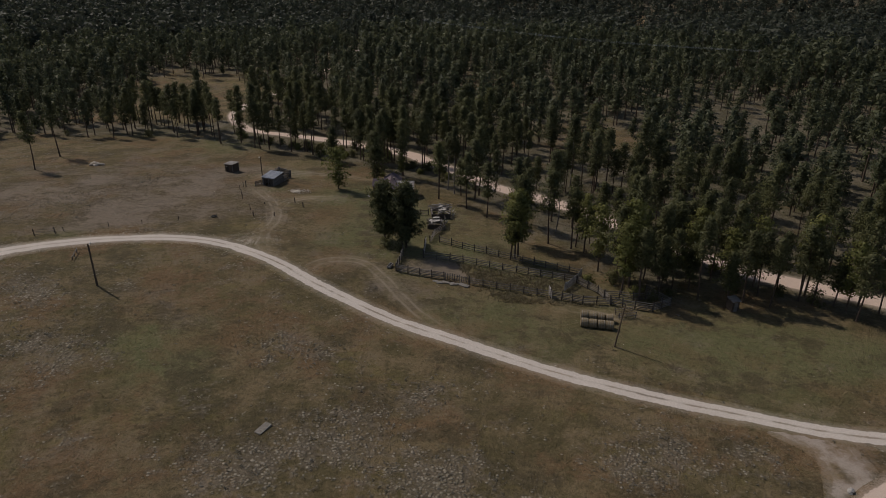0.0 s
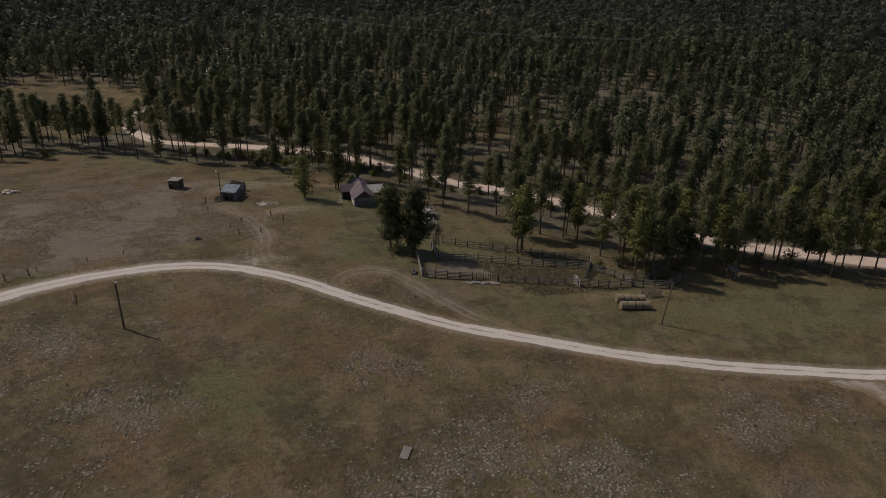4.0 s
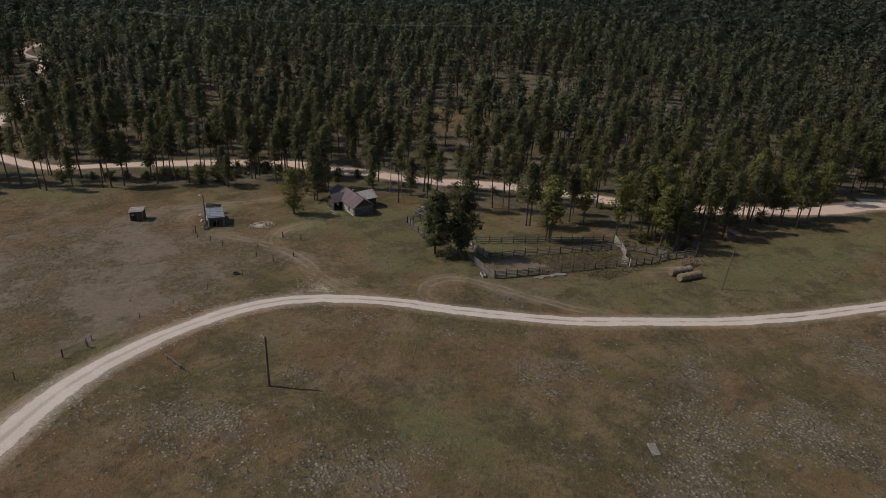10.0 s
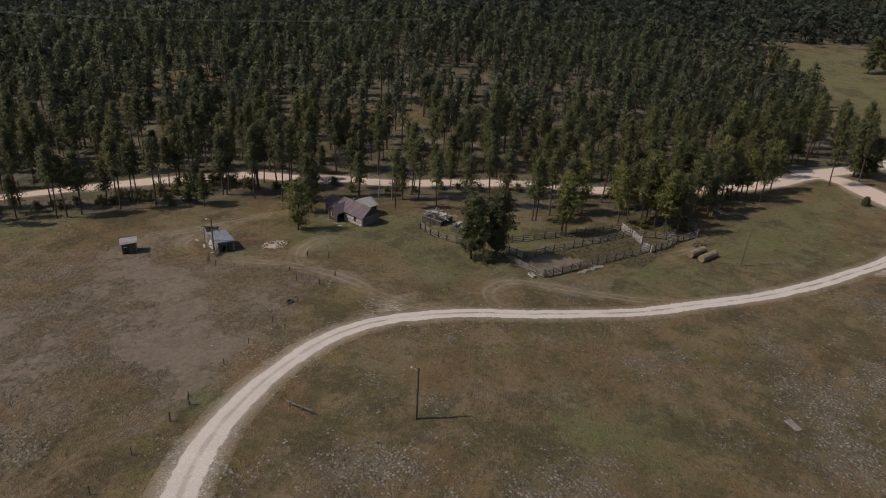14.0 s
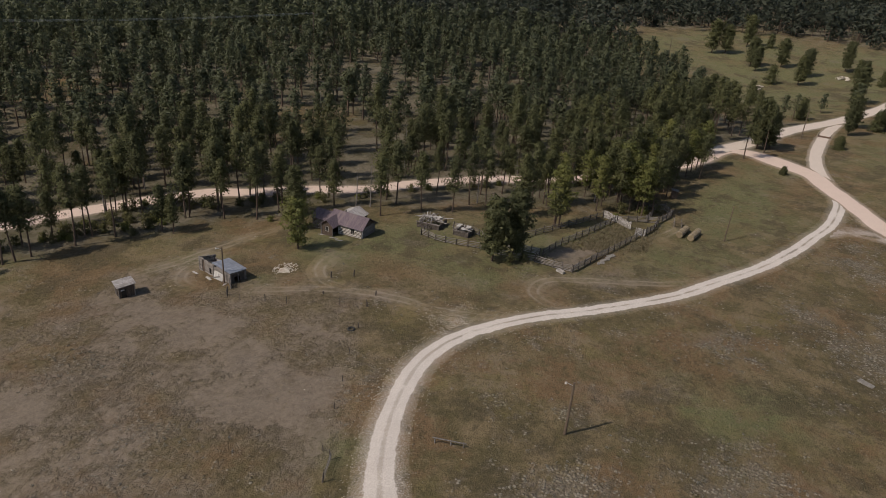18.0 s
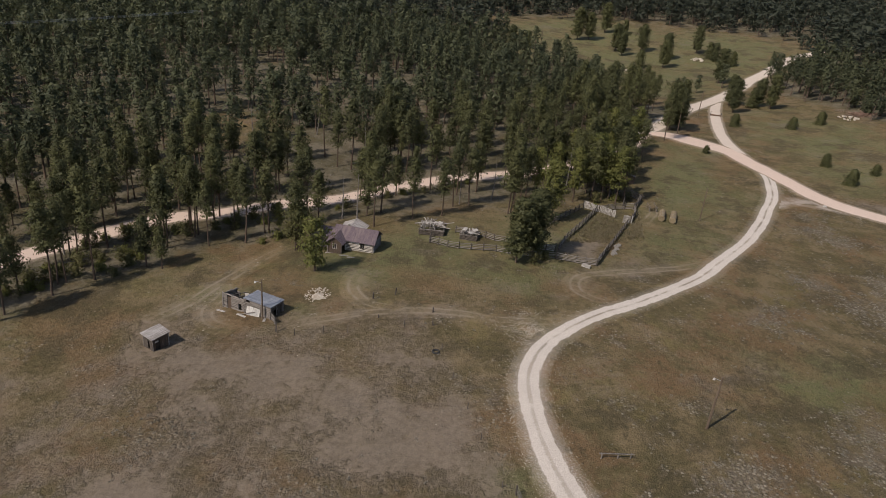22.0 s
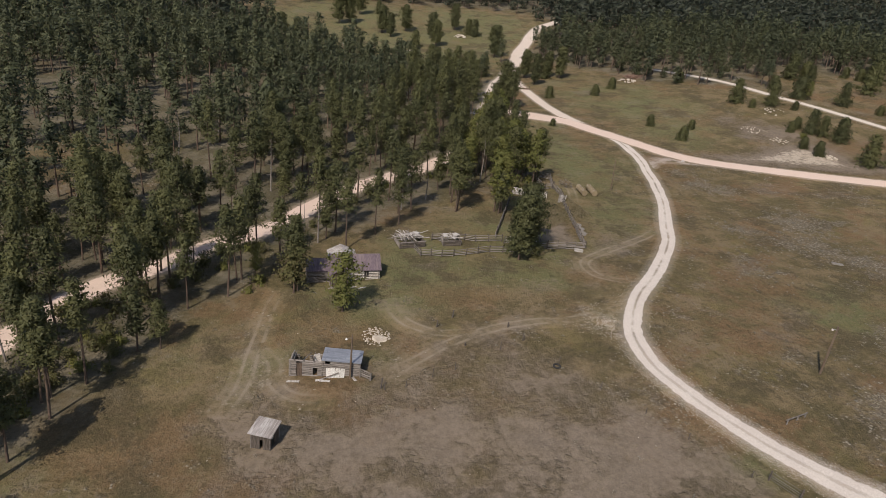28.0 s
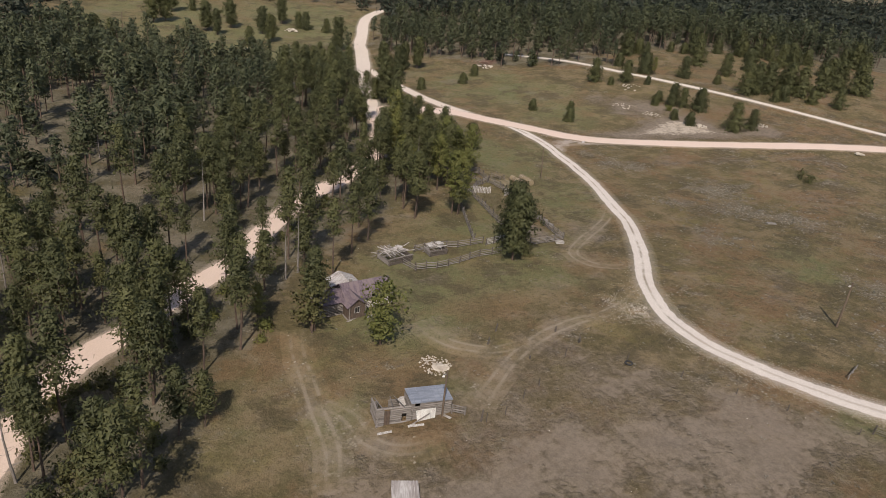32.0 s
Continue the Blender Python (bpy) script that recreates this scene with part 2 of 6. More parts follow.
def attribute(nt, name):
    n = nt.nodes.new("ShaderNodeAttribute")
    n.attribute_name = name
    return n.outputs["Fac"]


def relief(nt, bsdf, height, strength, distance):
    n = nt.nodes.new("ShaderNodeBump")
    n.inputs["Strength"].default_value, n.inputs["Distance"].default_value = strength, distance
    nt.links.new(height, n.inputs["Height"])
    nt.links.new(n.outputs["Normal"], bsdf.inputs["Normal"])


def cells(nt, scale):
    """Voronoi clumps: distance from each clump's middle, and a random value per clump."""
    n = node(nt, "ShaderNodeTexVoronoi", Scale=scale)
    nt.links.new(nt.nodes.new("ShaderNodeNewGeometry").outputs["Position"], n.inputs["Vector"])
    split = nt.nodes.new("ShaderNodeSeparateColor")
    nt.links.new(n.outputs["Color"], split.inputs[0])
    return n.outputs["Distance"], split.outputs[0], split.outputs[1]


def turf(nt):
    """Dry pasture: brown sward with rust, olive and dark patches, broken clumps of pale herbs, bare clay, needle litter under trees."""
    broad, mid = noise_fac(nt, 0.035, 4.0, 0.62), noise_fac(nt, 0.16, 6.0, 0.7)
    fine, grain = noise_fac(nt, 1.3, 6.0, 0.72), noise_fac(nt, 5.0, 4.0, 0.75)
    smear = noise_fac(nt, 0.42, 6.0, 0.72)
    far, tone, pick = cells(nt, 2.6)
    col = blend(nt, ramp(nt, mid, 0.4, 0.6), (0.103, 0.083, 0.04), (0.188, 0.139, 0.078))
    lush = sums(nt, "ADD", attribute(nt, "lush"), sums(nt, "MULTIPLY", sums(nt, "SUBTRACT", broad, 0.5), 1.8))
    lush = sums(nt, "ADD", lush, sums(nt, "MULTIPLY", sums(nt, "SUBTRACT", smear, 0.5), 0.9))
    col = blend(nt, sums(nt, "MULTIPLY", ramp(nt, lush, 0.25, 1.0), 0.8), col, (0.136, 0.14, 0.064))
    gold = sums(nt, "MULTIPLY", ramp(nt, noise_fac(nt, 0.13, 5.0, 0.7), 0.52, 0.66), sums(nt, "SUBTRACT", 0.5, sums(nt, "MULTIPLY", attribute(nt, "lush"), 0.3)))
    col = blend(nt, gold, col, (0.165, 0.136, 0.052))
    rust = sums(nt, "MULTIPLY", ramp(nt, sums(nt, "ADD", noise_fac(nt, 0.075, 5.0, 0.65), sums(nt, "MULTIPLY", sums(nt, "SUBTRACT", smear, 0.5), 0.35)), 0.48, 0.61), 0.8)
    rust = sums(nt, "MULTIPLY", rust, sums(nt, "SUBTRACT", 1.0, sums(nt, "MULTIPLY", attribute(nt, "lush"), 0.65)))
    col = blend(nt, rust, col, (0.174, 0.106, 0.057))
    dusk = sums(nt, "MULTIPLY", ramp(nt, sums(nt, "ADD", noise_fac(nt, 0.1, 6.0, 0.7), sums(nt, "MULTIPLY", sums(nt, "SUBTRACT", smear, 0.5), 0.3)), 0.5, 0.61), 0.75)
    col = blend(nt, dusk, col, (0.075, 0.06, 0.034))
    col = blend(nt, sums(nt, "MULTIPLY", ramp(nt, fine, 0.5, 0.7), 0.55), col, (0.205, 0.16, 0.094))
    col = blend(nt, sums(nt, "MULTIPLY", ramp(nt, fine, 0.48, 0.3), 0.65), col, (0.052, 0.046, 0.024))
    col = blend(nt, sums(nt, "MULTIPLY", ramp(nt, grain, 0.55, 0.68), 0.4), col, (0.25, 0.2, 0.125))
    col = blend(nt, sums(nt, "MULTIPLY", ramp(nt, grain, 0.47, 0.34), 0.5), col, (0.055, 0.048, 0.024))
    crowd = sums(nt, "SUBTRACT", sums(nt, "MULTIPLY", attribute(nt, "pale"), 1.15), sums(nt, "MULTIPLY", attribute(nt, "lush"), 0.6))
    crowd = sums(nt, "ADD", crowd, sums(nt, "MULTIPLY", sums(nt, "SUBTRACT", noise_fac(nt, 0.11, 5.0, 0.7), 0.52), 3.4))
    crowd = sums(nt, "ADD", crowd, sums(nt, "MULTIPLY", sums(nt, "SUBTRACT", smear, 0.5), 4.0))
    under = sums(nt, "MULTIPLY", ramp(nt, sums(nt, "ADD", crowd, sums(nt, "MULTIPLY", sums(nt, "SUBTRACT", fine, 0.5), 2.0)), 0.2, 1.2), 0.7)
    col = blend(nt, under, col, (0.2, 0.165, 0.126))
    worn = sums(nt, "ADD", far, sums(nt, "MULTIPLY", sums(nt, "SUBTRACT", grain, 0.5), 0.55))
    clump = sums(nt, "MULTIPLY", ramp(nt, sums(nt, "SUBTRACT", crowd, sums(nt, "MULTIPLY", pick, 1.3)), -0.05, 0.3), ramp(nt, worn, 0.58, 0.28))
    # Shade between the herb clumps, painted as a dark colour.
    gap = sums(nt, "MULTIPLY", ramp(nt, crowd, 0.1, 0.8), ramp(nt, worn, 0.42, 0.62))
    col = blend(nt, sums(nt, "MULTIPLY", gap, 0.35), col, (0.055, 0.044, 0.027))
    herb = blend(nt, tone, (0.19, 0.162, 0.11), (0.4, 0.355, 0.285))
    herb = blend(nt, sums(nt, "MULTIPLY", ramp(nt, broad, 0.48, 0.62), 0.5), herb, (0.17, 0.155, 0.085))
    col = blend(nt, sums(nt, "MULTIPLY", clump, 0.75), col, herb)
    bare = attribute(nt, "bare")
    col = blend(nt, sums(nt, "MULTIPLY", bare, 0.6), col, blend(nt, ramp(nt, fine, 0.4, 0.6), (0.085, 0.062, 0.036), (0.155, 0.115, 0.066)))
    patch = sums(nt, "ADD", bare, sums(nt, "MULTIPLY", sums(nt, "SUBTRACT", mid, 0.49), 1.9))
    patch = sums(nt, "ADD", patch, sums(nt, "MULTIPLY", sums(nt, "SUBTRACT", noise_fac(nt, 0.07, 3.0, 0.6), 0.48), 2.2))
    patch = sums(nt, "ADD", patch, sums(nt, "MULTIPLY", sums(nt, "SUBTRACT", fine, 0.5), 0.9))
    clay = blend(nt, ramp(nt, fine, 0.3, 0.7), (0.158, 0.127, 0.1), (0.204, 0.164, 0.131))
    clay = blend(nt, sums(nt, "MULTIPLY", ramp(nt, smear, 0.42, 0.66), 0.4), clay, (0.122, 0.098, 0.074))
    clay = blend(nt, sums(nt, "MULTIPLY", ramp(nt, grain, 0.55, 0.35), 0.3), clay, (0.09, 0.072, 0.054))
    col = blend(nt, sums(nt, "MULTIPLY", ramp(nt, patch, 0.15, 1.15), 0.82), col, clay)
    chalk = sums(nt, "ADD", bare, sums(nt, "ADD", sums(nt, "MULTIPLY", sums(nt, "SUBTRACT", smear, 0.5), 1.8), sums(nt, "MULTIPLY", sums(nt, "SUBTRACT", fine, 0.5), 1.2)))
    chalk = sums(nt, "MULTIPLY", ramp(nt, chalk, 1.25, 1.85), ramp(nt, bare, 1.05, 1.3))
    col = blend(nt, sums(nt, "MULTIPLY", chalk, 0.9), col, blend(nt, ramp(nt, grain, 0.35, 0.65), (0.33, 0.275, 0.215), (0.48, 0.41, 0.33)))
    litter = blend(nt, ramp(nt, mid, 0.4, 0.62), (0.082, 0.076, 0.05), (0.16, 0.143, 0.108))
    litter = blend(nt, sums(nt, "MULTIPLY", ramp(nt, fine, 0.5, 0.35), 0.6), litter, (0.06, 0.05, 0.032))
    wood = sums(nt, "ADD", attribute(nt, "wood"), sums(nt, "MULTIPLY", sums(nt, "SUBTRACT", mid, 0.5), 2.0))
    col = blend(nt, sums(nt, "MULTIPLY", ramp(nt, wood, 0.4, 1.0), 0.75), col, litter)
    height = sums(nt, "ADD", sums(nt, "MULTIPLY", fine, 0.8), sums(nt, "MULTIPLY", grain, 0.4))
    height = sums(nt, "ADD", sums(nt, "MULTIPLY", smear, 0.7), height)
    height = sums(nt, "MULTIPLY", sums(nt, "ADD", height, sums(nt, "MULTIPLY", clump, 0.35)), sums(nt, "SUBTRACT", 1.0, sums(nt, "MULTIPLY", ramp(nt, patch, 0.35, 0.9), 0.75)))
    return col, height


def ground_material():
    mat, nt, bsdf = shader("pasture")
    col, height = turf(nt)
    nt.links.new(col, bsdf.inputs["Base Color"])
    bsdf.inputs["Roughness"].default_value, bsdf.inputs["Specular IOR Level"].default_value = 0.95, 0.15
    relief(nt, bsdf, height, 0.9, 0.45)
    return mat


def road_material(name, pale, dark, half, ruts, centre, verge, wheel=0.8, strength=1.0, dusty=0.4, rut_w=0.5):
    """Gravel or earth over the turf. half: half width; ruts: how worn the wheel tracks are; centre: how much grass or dark fines keep the middle."""
    mat, nt, bsdf = shader(name)
    turf_col, turf_h = turf(nt)
    across = attribute(nt, "across")
    size = sums(nt, "ABSOLUTE", across, 0.0)
    edge_noise, fine = noise_fac(nt, 0.9, 5.0, 0.7), noise_fac(nt, 7.0, 4.0, 0.7)
    mid = noise_fac(nt, 0.3, 4.0, 0.6)
    stone = blend(nt, ramp(nt, fine, 0.3, 0.7), dark, pale)
    stone = blend(nt, sums(nt, "MULTIPLY", ramp(nt, mid, 0.4, 0.7), 0.35), stone, dark)
    reach = sums(nt, "ADD", size, sums(nt, "MULTIPLY", sums(nt, "SUBTRACT", edge_noise, 0.5), verge))
    reach = sums(nt, "ADD", reach, sums(nt, "MULTIPLY", sums(nt, "SUBTRACT", noise_fac(nt, 3.2, 4.0, 0.7), 0.5), 0.5 * verge))
    body = ramp(nt, reach, half + 0.12 * verge, half - 0.12 * verge)
    dust = sums(nt, "MULTIPLY", ramp(nt, sums(nt, "ADD", reach, sums(nt, "MULTIPLY", sums(nt, "SUBTRACT", fine, 0.45), 4.5)), half + 1.5, half + 0.1), dusty)
    rut = ramp(nt, sums(nt, "ABSOLUTE", sums(nt, "SUBTRACT", size, wheel), 0.0), rut_w * 1.25, rut_w * 0.4)
    mid_strip = sums(nt, "MULTIPLY", ramp(nt, sums(nt, "ADD", size, sums(nt, "MULTIPLY", sums(nt, "SUBTRACT", noise_fac(nt, 3.0, 5.0, 0.8), 0.47), 0.7)), 0.36, 0.02), centre)
    cover = sums(nt, "MULTIPLY", body, sums(nt, "SUBTRACT", 1.0, sums(nt, "MULTIPLY", sums(nt, "SUBTRACT", 1.0, rut), ruts)))
    cover = sums(nt, "MULTIPLY", cover, sums(nt, "SUBTRACT", 1.0, sums(nt, "MULTIPLY", mid_strip, ramp(nt, mid, 0.3, 0.6))))
    cover = sums(nt, "MAXIMUM", cover, dust) if ruts < 0.5 else cover
    cover = sums(nt, "MULTIPLY", cover, strength)
    if name == "limestone gravel":
        split = nt.nodes.new("ShaderNodeSeparateXYZ")
        nt.links.new(nt.nodes.new("ShaderNodeNewGeometry").outputs["Position"], split.inputs[0])
        spray = ramp(nt, sums(nt, "ADD", size, sums(nt, "MULTIPLY", sums(nt, "SUBTRACT", noise_fac(nt, 6.0, 5.0, 0.8), 0.5), 8.5)), half + 1.3, half - 1.2)
        cover = sums(nt, "MAXIMUM", cover, sums(nt, "MULTIPLY", spray, sums(nt, "MULTIPLY", ramp(nt, split.outputs[0], -24.0, -50.0), 0.72)))
        cover = sums(nt, "MAXIMUM", cover, sums(nt, "MULTIPLY", body, sums(nt, "MULTIPLY", ramp(nt, split.outputs[0], -40.0, -54.0), 0.62)))
    if strength < 1:
        cover = sums(nt, "MULTIPLY", cover, ramp(nt, mid, 0.3, 0.6))
    cover = sums(nt, "MULTIPLY", cover, attribute(nt, "fade"))
    col = blend(nt, cover, turf_col, stone)
    nt.links.new(col, bsdf.inputs["Base Color"])
    bsdf.inputs["Roughness"].default_value, bsdf.inputs["Specular IOR Level"].default_value = 0.92, 0.2
    relief(nt, bsdf, sums(nt, "ADD", turf_h, fine), 0.5, 0.12)
    return mat


def grainy(name, a, b, scale=3.0, stretch=(1, 1, 1), rough=0.8, bump=0.3, dirt=None, metal=0.0, per_object=0.0):
    """A two-tone weathered surface in the object's own space; stretch gives the grain its direction."""
    mat, nt, bsdf = shader(name)
    tex = nt.nodes.new("ShaderNodeTexCoord")
    mapping = nt.nodes.new("ShaderNodeMapping")
    mapping.inputs["Scale"].default_value = stretch
    nt.links.new(tex.outputs["Object"], mapping.inputs["Vector"])
    info = nt.nodes.new("ShaderNodeObjectInfo")
    shift = nt.nodes.new("ShaderNodeVectorMath")
    shift.operation = "ADD"
    nt.links.new(mapping.outputs[0], shift.inputs[0])
    times = sums(nt, "MULTIPLY", info.outputs["Random"], 37.0)
    nt.links.new(times, shift.inputs[1])
    fine, wide = noise_fac(nt, scale, 5.0, 0.65, shift.outputs[0]), noise_fac(nt, scale * 0.17, 3.0, 0.6, shift.outputs[0])
    col = blend(nt, ramp(nt, fine, 0.32, 0.68), a, b)
    if dirt:
        col = blend(nt, sums(nt, "MULTIPLY", ramp(nt, wide, 0.45, 0.65), 0.7), col, dirt)
    if per_object:
        tone = sums(nt, "MULTIPLY", info.outputs["Random"], per_object)
        col = blend(nt, tone, col, tuple(min(1.0, v * 1.7) for v in b))
    nt.links.new(col, bsdf.inputs["Base Color"])
    bsdf.inputs["Roughness"].default_value, bsdf.inputs["Metallic"].default_value = rough, metal
    bsdf.inputs["Specular IOR Level"].default_value = 0.3
    relief(nt, bsdf, fine, bump, 0.02)
    return mat


def foliage(name, dark, light, tip, attr=""):
    """Needles or leaves: a little light passes through. attr: the mesh's own tone per tree, else the object's."""
    mat, nt, bsdf = shader(name)
    tone = attribute(nt, attr) if attr else nt.nodes.new("ShaderNodeObjectInfo").outputs["Random"]
    geo = nt.nodes.new("ShaderNodeNewGeometry")
    col = blend(nt, tone, dark, light)
    col = blend(nt, sums(nt, "MULTIPLY", geo.outputs["Random Per Island"], 0.35), col, tip)
    col = blend(nt, sums(nt, "MULTIPLY", ramp(nt, noise_fac(nt, 0.55, 2.0), 0.45, 0.65), 0.45), col, dark)
    nt.links.new(col, bsdf.inputs["Base Color"])
    bsdf.inputs["Roughness"].default_value, bsdf.inputs["Specular IOR Level"].default_value = 0.6, 0.25
    glow = nt.nodes.new("ShaderNodeBsdfTranslucent")
    nt.links.new(col, glow.inputs["Color"])
    mix = nt.nodes.new("ShaderNodeMixShader")
    mix.inputs[0].default_value = 0.42
    nt.links.new(bsdf.outputs[0], mix.inputs[1])
    nt.links.new(glow.outputs[0], mix.inputs[2])
    nt.links.new(mix.outputs[0], nt.nodes["Material Output"].inputs["Surface"])
    return mat


PASTURE = ground_material()
GRAVEL = road_material("limestone gravel", (0.64, 0.575, 0.515), (0.46, 0.4, 0.352), 1.27, 0.0, 0.7, 0.75, 0.78, 1.0, 0.2)
MAIN_GRAVEL = road_material("pinkish scoria gravel", (0.64, 0.505, 0.425), (0.53, 0.41, 0.34), 2.3, 0.0, 0.0, 0.8)
PALE_GRAVEL = road_material("pale gravel", (0.62, 0.53, 0.455), (0.5, 0.42, 0.355), 2.7, 0.0, 0.0, 0.8)
CUT_GRAVEL = road_material("pale pink gravel", (0.62, 0.53, 0.455), (0.5, 0.42, 0.355), 1.6, 0.0, 0.0, 0.8)
SLOPE_GRAVEL = road_material("narrow white gravel", (0.62, 0.55, 0.48), (0.48, 0.42, 0.36), 0.95, 0.0, 0.0, 0.5)
EARTH_TRACK = road_material("two-wheel earth track", (0.33, 0.275, 0.21), (0.23, 0.188, 0.14), 1.2, 0.7, 0.0, 1.2, 0.72, 0.6, 0.0, 0.25)
FORK_GRAVEL = road_material("worn grey gravel", (0.42, 0.36, 0.31), (0.3, 0.25, 0.21), 2.2, 0.0, 0.0, 1.6, 0.8, 0.9, 0.5)
NEEDLES = foliage("pine needles", (0.056, 0.064, 0.029), (0.112, 0.115, 0.046), (0.215, 0.208, 0.094))
FAR_NEEDLES = foliage("pine needles in the woods", (0.048, 0.06, 0.034), (0.098, 0.108, 0.054), (0.19, 0.19, 0.105), "tone")
# Cooler than FAR_NEEDLES: bluish distance haze is put into the needle colour.
HAZE_NEEDLES = foliage("far woods needles with haze in their colour", (0.033, 0.041, 0.03), (0.06, 0.07, 0.047), (0.108, 0.113, 0.074), "tone")
LEAVES = foliage("broad leaves", (0.125, 0.136, 0.04), (0.185, 0.184, 0.058), (0.25, 0.232, 0.085))
GREY_LEAVES = foliage("dull leaves", (0.085, 0.088, 0.036), (0.13, 0.122, 0.05), (0.19, 0.172, 0.08))
BARK = grainy("pine bark", (0.06, 0.045, 0.036), (0.13, 0.09, 0.066), 5.0, (1, 1, 0.25), 0.95, 0.8)
FAR_BARK = grainy("bark in the woods", (0.085, 0.062, 0.048), (0.15, 0.105, 0.078), 3.0, (1, 1, 0.3), 0.95, 0.3)
GRASS = foliage("dry grass blades", (0.11, 0.09, 0.042), (0.19, 0.15, 0.08), (0.26, 0.21, 0.13), "tone")
HERB = foliage("pale sage herb", (0.17, 0.155, 0.12), (0.24, 0.22, 0.18), (0.3, 0.275, 0.235), "tone")


# ---- mesh helpers ----
def array_mesh(name, verts, faces, material=None, attrs=(), normals=None):
    """A mesh from arrays: verts (n, 3), faces (m, k), named values and, for leaves, soft normals per vertex."""
    me = bpy.data.meshes.new(name)
    verts, faces = np.asarray(verts, np.float32), np.asarray(faces, np.int32)
    k = faces.shape[1]
    me.vertices.add(len(verts))
    me.vertices.foreach_set("co", verts.ravel())
    me.loops.add(faces.size)
    me.loops.foreach_set("vertex_index", faces.ravel())
    me.polygons.add(len(faces))
    me.polygons.foreach_set("loop_start", np.arange(0, faces.size, k, dtype=np.int32))
    me.update(calc_edges=True)
    for key, values in attrs:
        me.attributes.new(key, "FLOAT", "POINT").data.foreach_set("value", np.asarray(values, np.float32))
    if normals is not None:
        me.attributes.new("custom_normal", "FLOAT_VECTOR", "POINT").data.foreach_set("vector", np.asarray(normals, np.float32).ravel())
    if material:
        me.materials.append(material)
    return me


def part(name, bm, material, parent=None, label=""):
    """Links a bmesh as one mesh object, under parent if given."""
    me = bpy.data.meshes.new(name)
    bm.to_mesh(me)
    bm.free()
    me.materials.append(material)
    ob = new(name, me)
    ob.parent = parent
    return tagged(ob, label)


def base(name, x, y, turn=0.0, z=None, **tags):
    """An Empty at the foot of a thing that stands on the ground."""
    ob = new(name)
    ob.matrix_world = pose(x, y, gz(x, y) if z is None else z, 0, 0, turn)
    ob.empty_display_size = 0.3
    return tagged(ob, **tags)


def add_box(bm, size, m, bevel=0.0):
    """A box of that size, its middle at the pose m."""
    made = bmesh.ops.create_cube(bm, size=1.0, matrix=m @ Matrix.Diagonal((*size, 1)))
    if bevel:
        edges = {e for v in made["verts"] for e in v.link_edges}
        bmesh.ops.bevel(bm, geom=list(edges), offset=bevel, segments=1, affect="EDGES")
    return bm


def box(size, at=(0, 0, 0), rot=(0, 0, 0), bevel=0.0):
    return add_box(bmesh.new(), size, pose(*at, *rot), bevel)


def add_log(bm, a, b, ra, rb=None, sides=7, wobble=0.0, rng=random):
    """A tapered round pole from a to b, slightly uneven."""
    a, b = Vector(a), Vector(b)
    way = (b - a).normalized()
    u = way.orthogonal().normalized()
    v = way.cross(u)
    rings = []
    for f, r in ((0, ra), (0.5, (ra + (rb or ra)) / 2), (1, rb or ra)):
        c = a.lerp(b, f) + (u * rng.uniform(-1, 1) + v * rng.uniform(-1, 1)) * wobble * (f == 0.5)
        rings.append([bm.verts.new(c + (u * math.cos(k * math.tau / sides) + v * math.sin(k * math.tau / sides)) * r * rng.uniform(0.92, 1.08)) for k in range(sides)])
    for lo, hi in zip(rings, rings[1:]):
        for k in range(sides):
            bm.faces.new((lo[k], lo[(k + 1) % sides], hi[(k + 1) % sides], hi[k]))
    bm.faces.new(rings[0][::-1])
    bm.faces.new(rings[-1])
    return bm


def log(a, b, ra, rb=None, sides=7, wobble=0.0, rng=random):
    return add_log(bmesh.new(), a, b, ra, rb, sides, wobble, rng)


# ---- ground: one sheet to the horizon, finest round the farm ----
def axis(lo, hi, step, far):
    inner = np.arange(lo, hi + step, step)
    out, d = [], step
    v = 0.0
    while v < far:
        d *= 1.13
        v += d
        out.append(v)
    out = np.array(out)
    return np.concatenate((lo - out[::-1], inner, inner[-1] + out))


gx, gy = axis(-110, 75, 0.9, 2600), axis(40, 190, 0.9, 2600)
GX, GY = np.meshgrid(gx, gy, indexing="ij")
flat_x, flat_y = GX.ravel(), GY.ravel()
idx = np.arange(GX.size).reshape(GX.shape)
quads = np.stack((idx[:-1, :-1], idx[1:, :-1], idx[1:, 1:], idx[:-1, 1:]), -1).reshape(-1, 4)
sheet = np.stack((flat_x, flat_y, ground_z(flat_x, flat_y)), 1)
ground = new("ground", array_mesh("ground", sheet, quads, PASTURE, (("bare", bare_mask(flat_x, flat_y)), ("wood", wood_mask(flat_x, flat_y)), ("lush", lush_mask(flat_x, flat_y)), ("pale", pale_mask(flat_x, flat_y)))))
ground.data.shade_smooth()
tagged(ground, "dry olive-brown pasture with bare clay and needle litter", "ground", kind="structure")


